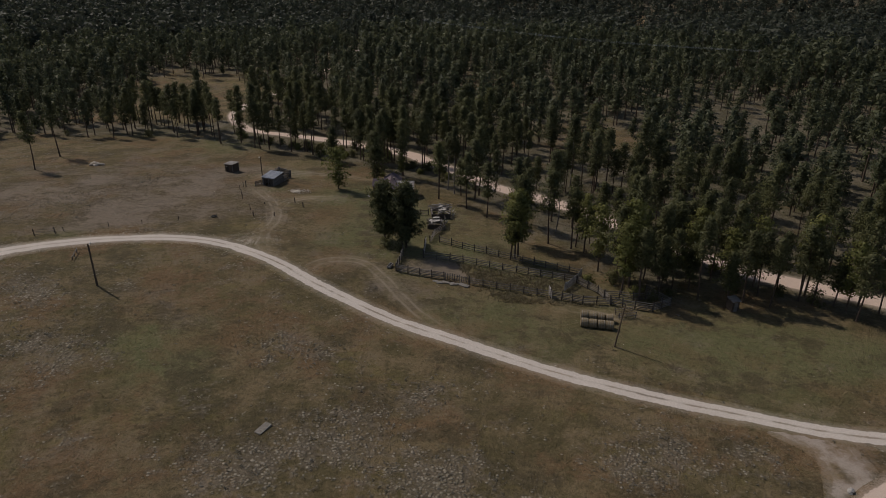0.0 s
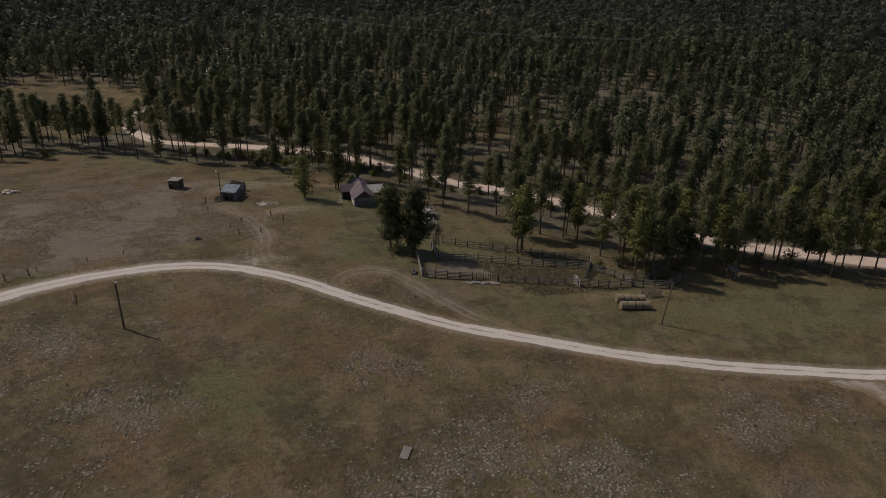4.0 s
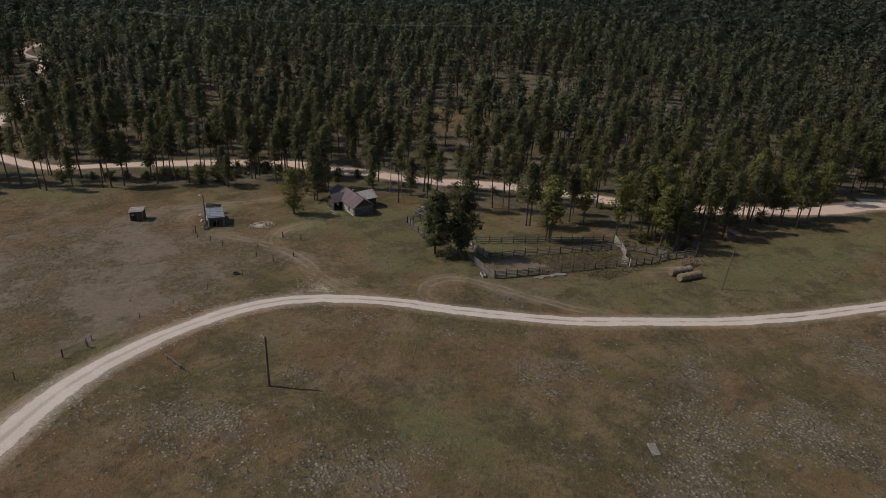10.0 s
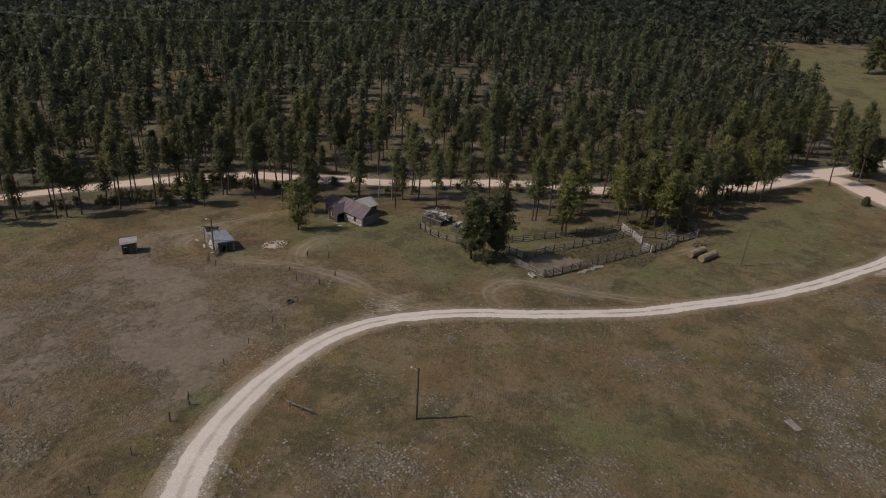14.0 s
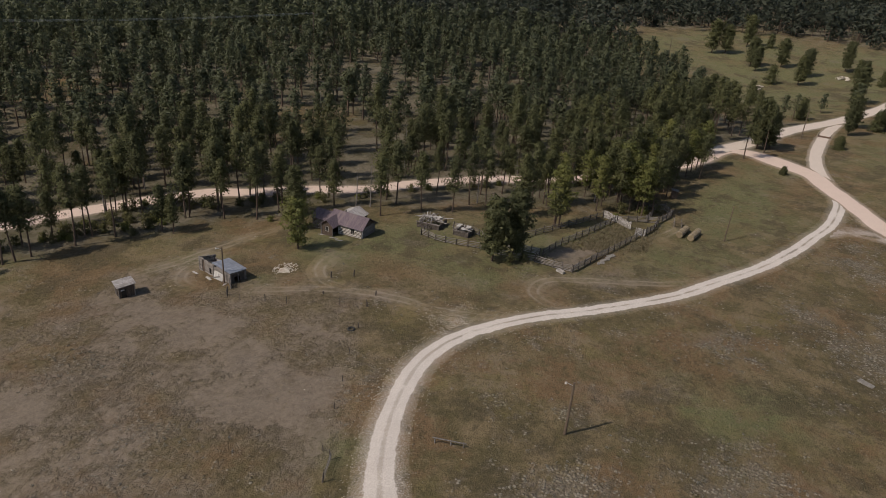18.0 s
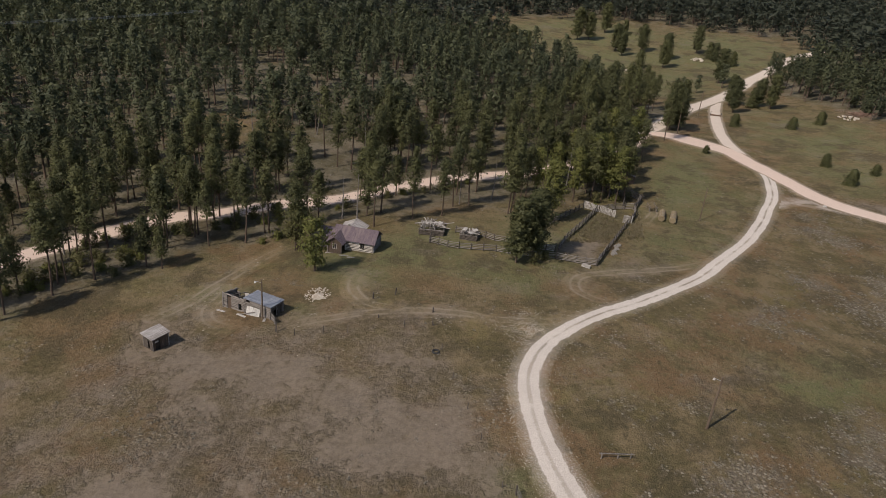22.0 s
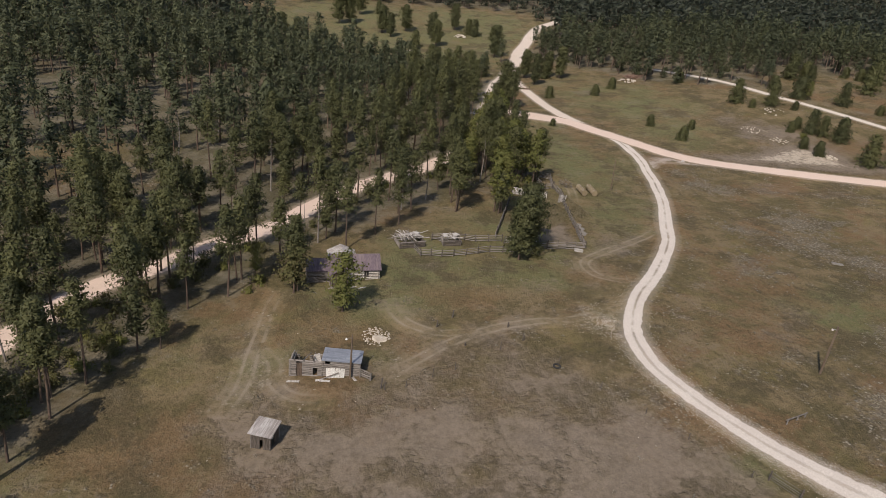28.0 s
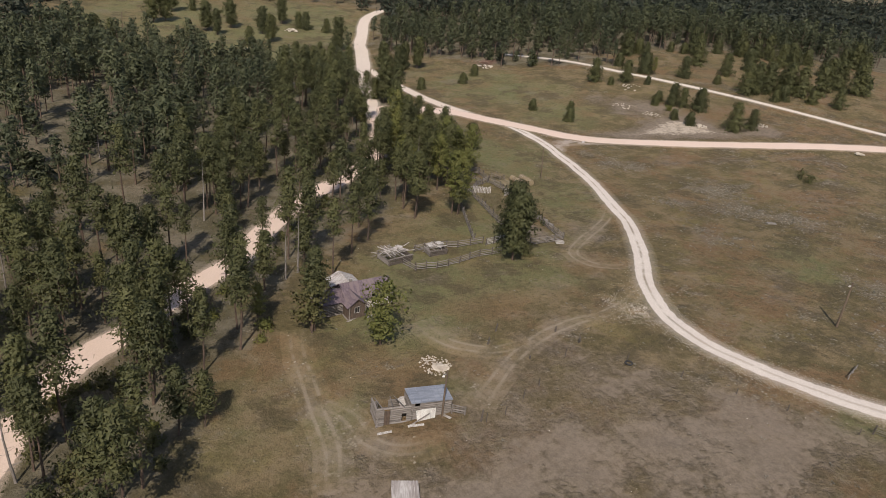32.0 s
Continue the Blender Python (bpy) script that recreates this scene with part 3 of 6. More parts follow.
def road_strip(name, line, half, material, lift, label, category="road", step=1.2, kind="structure"):
    """A gently crowned strip that lies on the ground along a line; its verge dips under the turf."""
    p = smooth_line(line, step)
    t = np.gradient(p, axis=0)
    t /= np.linalg.norm(t, axis=1, keepdims=True)
    side = np.stack((-t[:, 1], t[:, 0]), 1)
    reach = half + 1.5
    across = np.array([-reach, -half - 0.7, -half, -half * 0.55, 0, half * 0.55, half, half + 0.7, reach])
    rise = np.array([-0.05, 0.6 * lift, lift, lift * 1.2, lift * 1.5, lift * 1.2, lift, 0.6 * lift, -0.05])
    wave = 1 + 0.025 * np.sin(np.arange(len(p)) * 0.83) + 0.03 * np.sin(np.arange(len(p)) * 0.29 + 1)
    wave = wave * (1 + 0.32 * np.clip((-55 - p[:, 0]) / 20, 0, 1) * (name == "gravel_road"))
    if name == "main_road":
        wave = wave * (1 - 0.28 * np.clip((-30 - p[:, 0]) / 15, 0, 1))
        wave = wave * (1 + 0.55 * np.exp(-((p[:, 0] - 90) ** 2 + (p[:, 1] - 78) ** 2) / 130.0))
    x = p[:, :1] + side[:, :1] * across * wave[:, None]
    y = p[:, 1:] + side[:, 1:] * across * wave[:, None]
    z = ground_z(x, y) + rise
    n, k = x.shape
    ids = np.arange(n * k).reshape(n, k)
    faces = np.stack((ids[:-1, :-1], ids[:-1, 1:], ids[1:, 1:], ids[1:, :-1]), -1).reshape(-1, 4)[:, ::-1]
    fx, fy = x.ravel(), y.ravel()
    ends = np.minimum(np.arange(n), np.arange(n)[::-1]) * step / 6.0
    fade = np.clip(ends, 0, 1) if category == "track" else np.ones(n)
    attrs = (("fade", np.repeat(fade, k)), ("across", np.tile(across, n)), ("bare", bare_mask(fx, fy)), ("wood", wood_mask(fx, fy)), ("lush", lush_mask(fx, fy)), ("pale", pale_mask(fx, fy)))
    ob = new(name, array_mesh(name, np.stack((fx, fy, z.ravel()), 1), faces, material, attrs))
    ob.data.shade_smooth()
    return tagged(ob, label, category, kind=kind)


road_strip("gravel_road", GRAVEL_ROAD, 1.5, GRAVEL, 0.05, "narrow white gravel road with a worn middle strip")
road_strip("main_road", MAIN_ROAD, 2.35, MAIN_GRAVEL, 0.08, "wide pinkish gravel road through pasture and pine woods")
road_strip("far_road", FAR_ROAD, 2.9, PALE_GRAVEL, 0.1, "pale gravel road that runs on into the woods")
road_strip("cut_road", CUT_ROAD, 1.4, CUT_GRAVEL, 0.06, "pale gravel cut-off between two roads")
road_strip("upper_road", UPPER_ROAD, 0.9, SLOPE_GRAVEL, 0.08, "white gravel road on the slope")
road_strip("spur", SPUR, 2.2, FORK_GRAVEL, 0.03, "thin worn gravel spur at the road fork")
for line in YARD_TRACKS:
    road_strip("farm_track", line, 1.25, EARTH_TRACK, 0.02, "two faint wheel ruts of pale earth in the grass", "track", 0.8)


# ---- trees ----
def cards(rng, centres, per, size, spread, kite):
    """Leaf sprays round each centre: kites turned at random, or slim needle sprays that point outward and up."""
    c = np.repeat(centres, per, 0)
    n = len(c)
    a = rng.normal(0, 1, (n, 3))
    if not kite:
        out = c / (np.linalg.norm(c[:, :2], axis=1, keepdims=True) + 0.2) * np.array((1, 1, 0)) + np.array((0, 0, 0.45))
        a = out + a * 0.6
    else:
        a[:, 2] *= 0.6
    c = c + rng.normal(0, 1, (n, 3)) * spread * np.array((1, 1, 0.7))
    a /= np.linalg.norm(a, axis=1, keepdims=True)
    b = np.cross(a, rng.normal(0, 1, (n, 3)))
    b /= np.linalg.norm(b, axis=1, keepdims=True)
    s = size * rng.uniform(0.55, 1.25, (n, 1))
    if kite:
        v = np.stack((c - a * s * 0.6, c + b * s * 0.36, c + a * s * 0.6, c - b * s * 0.36), 1)
    else:
        v = np.stack((c - a * s * 0.5 - b * s * 0.2, c + a * s * 0.7, c + b * s * 0.26 - a * s * 0.35), 1)
    k = v.shape[1]
    return v.reshape(-1, 3), np.arange(n * k).reshape(n, k)


def unit(v):
    return v / (np.linalg.norm(v, axis=-1, keepdims=True) + 1e-6)


def sprays(rng, centres, per, size, spread, kite=False, core=0.5):
    """Needle or leaf sprays bunched round each centre. They lie roughly along the bunch's outside, and their normals turn outward from bunch and crown, as a real crown takes the light."""
    c = np.repeat(centres, per, 0)
    n = len(c)
    o = rng.normal(0, 1, (n, 3)) * spread * np.array((1, 1, 0.6))
    p = c + o
    axis_point = np.stack((np.zeros(n), np.zeros(n), c[:, 2] - core), 1)
    soft = unit(unit(p - axis_point) * 0.85 + unit(o) * 0.6 + np.array((0, 0, 0.15)) + rng.normal(0, 0.22, (n, 3)))
    g = unit(soft + rng.normal(0, 0.55, (n, 3)))
    a = unit(np.cross(g, rng.normal(0, 1, (n, 3))))
    b = np.cross(g, a)
    s = size * rng.uniform(0.5, 1.3, (n, 1))
    if kite:
        v = np.stack((p - a * s * 0.55, p - b * s * 0.4, p + a * s * 0.6, p + b * s * 0.4), 1)
    else:
        v = np.stack((p - a * s * 0.55 - b * s * 0.3, p + a * s * 0.9, p - a * s * 0.4 + b * s * 0.36), 1)
    k = v.shape[1]
    return v.reshape(-1, 3), np.arange(n * k).reshape(n, k), np.repeat(soft, k, 0)


def crown_centres(rng, height, low, radius, branches, per, shape):
    """Middles of the needle clumps, towards the ends of the boughs."""
    u = (np.arange(branches) + rng.uniform(0, 1, branches)) / branches
    if shape == "pine":
        prof = np.clip((u + 0.1) / 0.32, 0, 1) ** 0.7 * np.clip(1.02 - u ** 1.35, 0, 1) ** 0.8
    elif shape == "cone":
        prof = (1 - u) ** 0.8 * 1.1 * np.clip((u + 0.15) / 0.25, 0, 1) ** 0.5 + 0.03
    else:
        prof = np.sqrt(np.clip(1 - (u * 1.9 - 0.85) ** 2 / 1.15, 0.03, 1))
    ang = np.arange(branches) * 2.39996 + rng.normal(0, 0.5, branches)
    lobes = 1 + 0.22 * np.sin(ang + u * 5 + rng.uniform(0, 6)) + 0.16 * np.sin(ang * 2 + u * 11 + rng.uniform(0, 6))
    reach = radius * prof * rng.uniform(0.45, 1.25, branches) * lobes
    s = np.linspace(1.0, 0.35, per)[None, :] + rng.normal(0, 0.06, (branches, per))
    tilt = (u - 0.25) * 0.7
    x = np.cos(ang)[:, None] * reach[:, None] * s
    y = np.sin(ang)[:, None] * reach[:, None] * s
    z = (low + u * (height - low))[:, None] + reach[:, None] * s * tilt[:, None] + rng.normal(0, 0.12, (branches, per))
    return np.stack((x, y, z), -1).reshape(-1, 3), (u, reach, ang, tilt)


def trunk_mesh(rng, height, radius, low, boughs, sides, material, name="trunk"):
    """A tapered, slightly leaning stem with bare limbs."""
    bm = bmesh.new()
    bend = rng.normal(0, 0.02, 2) * height
    stem = []
    for f in (0, 0.03, 0.25, 0.5, 0.75, 1.0):
        r = radius * (1.35 if f == 0 else 1 - 0.93 * f ** 1.2)
        c = (bend[0] * math.sin(f * 3), bend[1] * math.sin(f * 2.5), f * height * 0.97 - (0.3 if f == 0 else 0))
        stem.append([bm.verts.new((c[0] + math.cos(k * math.tau / sides) * r, c[1] + math.sin(k * math.tau / sides) * r, c[2])) for k in range(sides)])
    for lo, hi in zip(stem, stem[1:]):
        for k in range(sides):
            bm.faces.new((lo[k], lo[(k + 1) % sides], hi[(k + 1) % sides], hi[k]))
    u, reach, ang, tilt = boughs
    for i in range(0, len(u), max(1, len(u) // 15)):
        z = low + u[i] * (height - low)
        f = z / height
        a = Vector((bend[0] * math.sin(f * 3), bend[1] * math.sin(f * 2.5), z - 0.1))
        b = Vector((math.cos(ang[i]) * reach[i] * 0.8, math.sin(ang[i]) * reach[i] * 0.8, z + reach[i] * tilt[i] * 0.8))
        add_log(bm, a, b, radius * 0.22 * (1.1 - f), 0.015, 3)
    for _ in range(4):
        z = low * rng.uniform(0.45, 0.95)
        an = rng.uniform(0, 6.28)
        add_log(bm, (0, 0, z), (math.cos(an) * 0.9, math.sin(an) * 0.9, z + rng.uniform(-0.2, 0.3)), 0.035, 0.012, 3)
    me = bpy.data.meshes.new(name)
    bm.to_mesh(me)
    bm.free()
    me.materials.append(material)
    return me


def grow(name, seed, height, low, radius, stem, branches, per, tufts, size, leaf, shape="pine", category="tree", label=""):
    """One tree with trunk and crown, at the origin."""
    rng = np.random.default_rng(seed)
    pts, boughs = crown_centres(rng, height, low, radius, branches, per, shape)
    v, f, soft = sprays(rng, pts, tufts, size, size * (1.0 if shape == "round" else 1.05), leaf in (LEAVES, GREY_LEAVES), radius * 0.35)
    tree = new(name)
    tagged(tree, label, category)
    trunk = new("trunk", trunk_mesh(rng, height, stem, low, boughs, 7, BARK))
    crown = new("crown", array_mesh("crown", v, f, leaf, (), soft))
    trunk.parent = crown.parent = tree
    return tree


PINES = [grow("pine_tree", 10 + i, h, low, r, 0.11 + 0.005 * h, n, 3, 11, 0.37, NEEDLES, label=text)
         for i, (h, low, r, n, text) in enumerate((
             (14.4, 7.2, 2.5, 52, "tall slim ponderosa pine with a bare lower trunk"), (13.2, 5.6, 2.8, 62, "tall ponderosa pine with a rounded open crown"),
             (11.8, 6.2, 2.0, 34, "thin ponderosa pine with a sparse crown"), (15.4, 8.0, 2.6, 54, "tall slim ponderosa pine with a bare lower trunk"),
             (9.6, 3.2, 2.3, 52, "small ponderosa pine with a low open crown"), (13.6, 7.6, 1.9, 32, "thin ponderosa pine with a sparse crown")))]
YOUNG = [grow("young_pine", 30 + i, h, low, r, 0.12, 64, 3, 14, 0.5, NEEDLES, "cone", label="young bushy pine with branches down to the ground")
         for i, (h, low, r) in enumerate(((8.0, 0.5, 2.7), (5.0, 0.3, 1.9)))]
FULL = [grow("pine_tree", 40 + i, h, low, r, 0.24, 130, 3, 22, 0.44, NEEDLES, "round", label="dense dark pine leafy almost to the ground")
        for i, (h, low, r) in enumerate(((12.5, 2.3, 2.7), (14.5, 2.6, 2.8)))]
OAKS = [grow("broadleaf_tree", 50 + i, h, low, r, 0.17, 60, 3, 14, 0.34, leaf, "round", label="yellow-green broadleaf tree with a loose crown")
        for i, (h, low, r, leaf) in enumerate(((9.0, 1.4, 2.7, LEAVES), (12.5, 3.8, 2.3, LEAVES), (8.0, 2.2, 2.5, GREY_LEAVES)))]
used = set()


def plant(kind, x, y, scale=1.0, turn=0.0, group=""):
    """Sets a tree of that kind at x, y; the first one is moved, later ones are copies."""
    m = pose(x, y, gz(x, y) - 0.05, 0, 0, turn) @ Matrix.Scale(scale, 4)
    if kind.name in used:
        tree = kind.copy()
        scene.collection.objects.link(tree)
        for c in kind.children:
            k = c.copy()
            scene.collection.objects.link(k)
            k.parent = tree
    else:
        used.add(kind.name)
        tree = kind
    tree.matrix_world = m
    return tagged(tree, group=group)


rng = np.random.default_rng(7)
# two dark pines at the corral corner, the yellow-green tree by the cabin, and others that stand alone
plant(FULL[0], -10.6, 118.0, 0.9, 20)
plant(FULL[1], -6.6, 115.6, 0.82, 130)
plant(OAKS[0], -23.5, 149.0, 1.0, 0)
plant(OAKS[2], -15.4, 155.4, 1.0, 60)
LONE_PINES = [(-28.5, 172.9), (-23.7, 186.0), (-29.6, 188.6), (-37.6, 184.7), (-21.6, 176.9), (-19.2, 178.2), (-20.8, 176.7), (-15.3, 174.7), (-14.3, 174.6), (-13.4, 176.1), (-12.7, 177.1), (-10.3, 178.3), (-18.2, 170.4), (-15.3, 165.0), (-9.8, 163.1), (-10.0, 163.8), (1.3, 162.0), (2.6, 160.8), (-16.0, 155.5), (-15.5, 154.9), (-9.4, 170.1), (-5.3, 171.2), (-5.0, 175.4), (-10.2, 173.5), (-95, 156.3), (-97, 171.5), (-62, 190.5), (-58, 197), (-72, 201), (-68, 202)]
EDGE_PINES = [(-91, 201), (-102, 201), (-103, 211), (-97, 209), (-90, 210), (-84, 211), (-72, 202), (-66, 198), (-1, 157), (8, 150), (12, 153), (7, 147), (5, 140), (-1, 146), (4, 149), (15, 134), (17, 131), (15, 122), (20, 122), (24, 120), (28, 123), (36, 119), (26, 131), (9, 135), (46, 114), (-122, 204), (-120, 215), (-54.0, 197.4), (-50.1, 191.8), (-45.5, 190.3), (-59.4, 202.0), (-62.3, 205.1), (-40.9, 188.8), (-36.7, 183.9), (-78.5, 209.3), (-76.2, 206.5), (-71.9, 202.3), (-63.0, 192.9), (-56.8, 192.0), (-51.6, 186.6), (-49.9, 185.8), (-47.4, 185.4), (-40.9, 183.0), (-34.7, 180.5), (-28.5, 175.7)]
CORRAL_TREES = [(14.5, 122.5), (12.8, 113.6), (12.2, 114.3), (29, 101), (32, 102.5), (35, 101), (31, 104), (36, 103), (26, 118), (25, 121), (58, 101), (64, 97.5), (41, 104), (47, 103.5), (52, 102.5), (69, 97), (75, 95.5)]
EAST_PINES = [(159, 74), (106, 81), (103, 84), (109, 84), (153, 59), (139, 60), (150, 52), (154, 49), (149, 46), (250, 52), (247, 75), (265, 59), (241, 45), (276, 113), (248, 96), (242, 142), (236, 149), (298, 105), (301, 94), (256, 99), (273, 119), (226, 88), (230, 77), (202, 56), (255, 54), (261, 86)]
SLOPE_TREES = [(75, 47), (60, 45), (69, 37), (58.8, 11.2), (61, 7.8), (45.6, 17.3), (39.6, 17.3), (55.7, 7.2), (53, 5.5), (47, 4.6), (49.5, 3), (29.5, 10.7), (28, 4.8), (42.2, -25), (64.7, -24), (76, -20), (85.7, -37.7), (51.9, -22.6), (51.4, -26.7), (50, -31), (83.6, 0), (84, 6.5), (90.7, 8), (77, -3.8), (46, -36), (40, -45), (36, -60), (116, 46), (124, 36), (116, 63), (124, 9)]
SLOPE_SIZE = {7: 0.85, 8: 0.7, 9: 0.85, 10: 0.7, 11: 1.0, 12: 0.7, 17: 1.15, 18: 1.2, 19: 1.2, 15: 0.9, 16: 1.1, 20: 0.9, 22: 0.95, 24: 1.2, 25: 1.2, 26: 1.2}
ASPENS = [(84.5, -14), (-10, 161), (13.5, 114.8), (31.5, 106), (27, 110), (50, 108), (60, 103)]
for i, (x, y) in enumerate(LONE_PINES):
    plant(PINES[4] if i == 0 else PINES[(0, 3, 5, 2, 1, 3)[i % 6]], x, y, 0.75 if i == 0 else rng.uniform(0.8, 1.05), rng.uniform(0, 360), "pines along the pasture edge")
for i, (x, y) in enumerate(EDGE_PINES):
    plant(PINES[(i * 5) % 6], x, y, rng.uniform(0.8, 1.05), rng.uniform(0, 360), "pines along the pasture edge")
for i, (x, y) in enumerate(CORRAL_TREES):
    plant((PINES[1], OAKS[1], PINES[4], OAKS[1], PINES[2])[i % 5], x, y, rng.uniform(0.8, 1.0), rng.uniform(0, 360), "trees by the corral")
GROVE = [(28, 106), (38, 101), (46, 98.5), (60, 95.5), (74, 92.5), (84, 90.5), (86, 93), (74, 97.2), (62, 104), (52, 111), (44, 118), (36, 120)]
gxs, gys = np.meshgrid(np.arange(26, 88, 3.8), np.arange(88, 122, 3.8), indexing="ij")
gxs, gys = gxs.ravel() + rng.uniform(-1.2, 1.2, gxs.size), gys.ravel() + rng.uniform(-1.2, 1.2, gys.size)
ok = inside(GROVE, gxs, gys) & (line_gap(MAIN_ROAD, gxs, gys) > 3.4) & (line_gap(FAR_ROAD, gxs, gys) > 3.0)
for x, y in CORRAL_TREES + EDGE_PINES:
    ok &= np.hypot(gxs - x, gys - y) > 2.0
for i, (x, y) in enumerate(zip(gxs[ok], gys[ok])):
    plant((PINES[1], PINES[0], PINES[4], PINES[3], OAKS[1], PINES[1])[i % 6], x, y, rng.uniform(0.75, 1.05), rng.uniform(0, 360), "pines along the forest road")
for i, (x, y) in enumerate(EAST_PINES):
    plant((YOUNG[0], FULL[0], FULL[1])[i % 3], x, y, rng.uniform(0.75, 1.1), rng.uniform(0, 360), "pines in the far meadow")
for i, (x, y) in enumerate(SLOPE_TREES):
    size = SLOPE_SIZE.get(i, 0.0)
    plant(YOUNG[0] if size else YOUNG[1], x, y, size or rng.uniform(0.5, 0.8), rng.uniform(0, 360), "young pines on the slope")
for i, (x, y) in enumerate(ASPENS):
    plant(OAKS[1], x, y, 0.5 if i < 2 else rng.uniform(0.9, 1.15), rng.uniform(0, 360), "broadleaf trees among the pines")


def scatter(x0, x1, y0, y1, step):
    x, y = np.meshgrid(np.arange(x0, x1, step), np.arange(y0, y1, step), indexing="ij")
    x, y = x.ravel() + rng.uniform(-0.8, 0.8, x.size) * step, y.ravel() + rng.uniform(-0.8, 0.8, y.size) * step
    return x, y


def patchy(x, y, size, shift=0.0):
    """Smooth pseudo-random field, about -1 to 1."""
    x, y = x / size + shift, y / size - shift
    return 0.5 * (np.sin(x + 1.7 * np.sin(y * 0.8)) * np.cos(y * 1.1 + np.sin(x * 0.6)) + np.sin(x * 2.3 - y * 1.9 + np.sin(y)) * 0.6)


def road_free(x, y, gap):
    ok = np.ones(x.shape, bool)
    for line, half in ((MAIN_ROAD, 2.6), (FAR_ROAD, 5.0), (UPPER_ROAD, 2.0), (CUT_ROAD, 2.0)):
        ok &= line_gap(line, x, y) > half + gap
    return ok


tx, ty = scatter(-440, 800, -420, 960, 4.7)
keep = (rng.uniform(0, 1, tx.size) < np.clip(wood_mask(tx, ty), 0.0, 1)) & (wood_mask(tx, ty) > 0.12)
keep &= rng.uniform(0, 1, tx.size) < np.clip(0.86 + 0.14 * (tx < 30) + 0.22 * np.clip((ty - 235) / 25, 0, 1) - 0.4 * patchy(tx, ty, 15.0) - 0.3 * patchy(tx, ty, 38.0, 2.0) - np.where(tx < 20, 0.1, 0.34) * soft_inside(OPEN_STAND, tx, ty, 24), 0.1, 1)
farm_side = inside(FARM_BELT, tx, ty)
keep &= ~farm_side | (rng.uniform(0, 1, tx.size) < np.where(line_gap(MAIN_ROAD, tx, ty) > 10, 0.12, np.where(tx > -12, 0.75, 0.2)))
keep &= road_free(tx, ty, 0.8)
dist = np.hypot(tx + 40, ty - 100)
WOODED_VALLEY = [(-25, 15), (-440, 560), (-440, 960), (800, 960), (800, -420), (215, -420), (-30, 60)]
keep &= (dist < 790) & inside(WOODED_VALLEY, tx, ty)
far_off = dist > 290
keep &= ~far_off | (rng.uniform(0, 1, tx.size) < 0.52)
keep &= ~inside(GROVE, tx, ty)
keep &= ~(farm_side & (tx < 2) & (ty > 160))
for spots in (LONE_PINES, EDGE_PINES, CORRAL_TREES, EAST_PINES, SLOPE_TREES, ASPENS):
    for x, y in spots:
        keep &= np.hypot(tx - x, ty - y) > 2.6
tx, ty = tx[keep], ty[keep]
gap_edge = line_gap([(-72, 215), (-45, 198), (-12, 180), (20, 150), (40, 124), (66, 103), (92, 92), (110, 85)], tx, ty)
order = np.argsort(gap_edge)
south = inside(SOUTH_SLOPE, tx, ty)
for i in np.nonzero(south)[0][:130]:
    plant(YOUNG[i % 2], tx[i], ty[i], rng.uniform(0.7, 1.35), rng.uniform(0, 360), "young pines on the slope")
order = np.array([i for i in order if not south[i]])
near = order[:250]
for i in near:
    plant(PINES[i % 6], tx[i], ty[i], rng.uniform(0.7, 1.15), rng.uniform(0, 360), "pines along the forest road")
gone = np.concatenate((near, np.nonzero(south)[0]))
tx, ty = np.delete(tx, gone), np.delete(ty, gone)


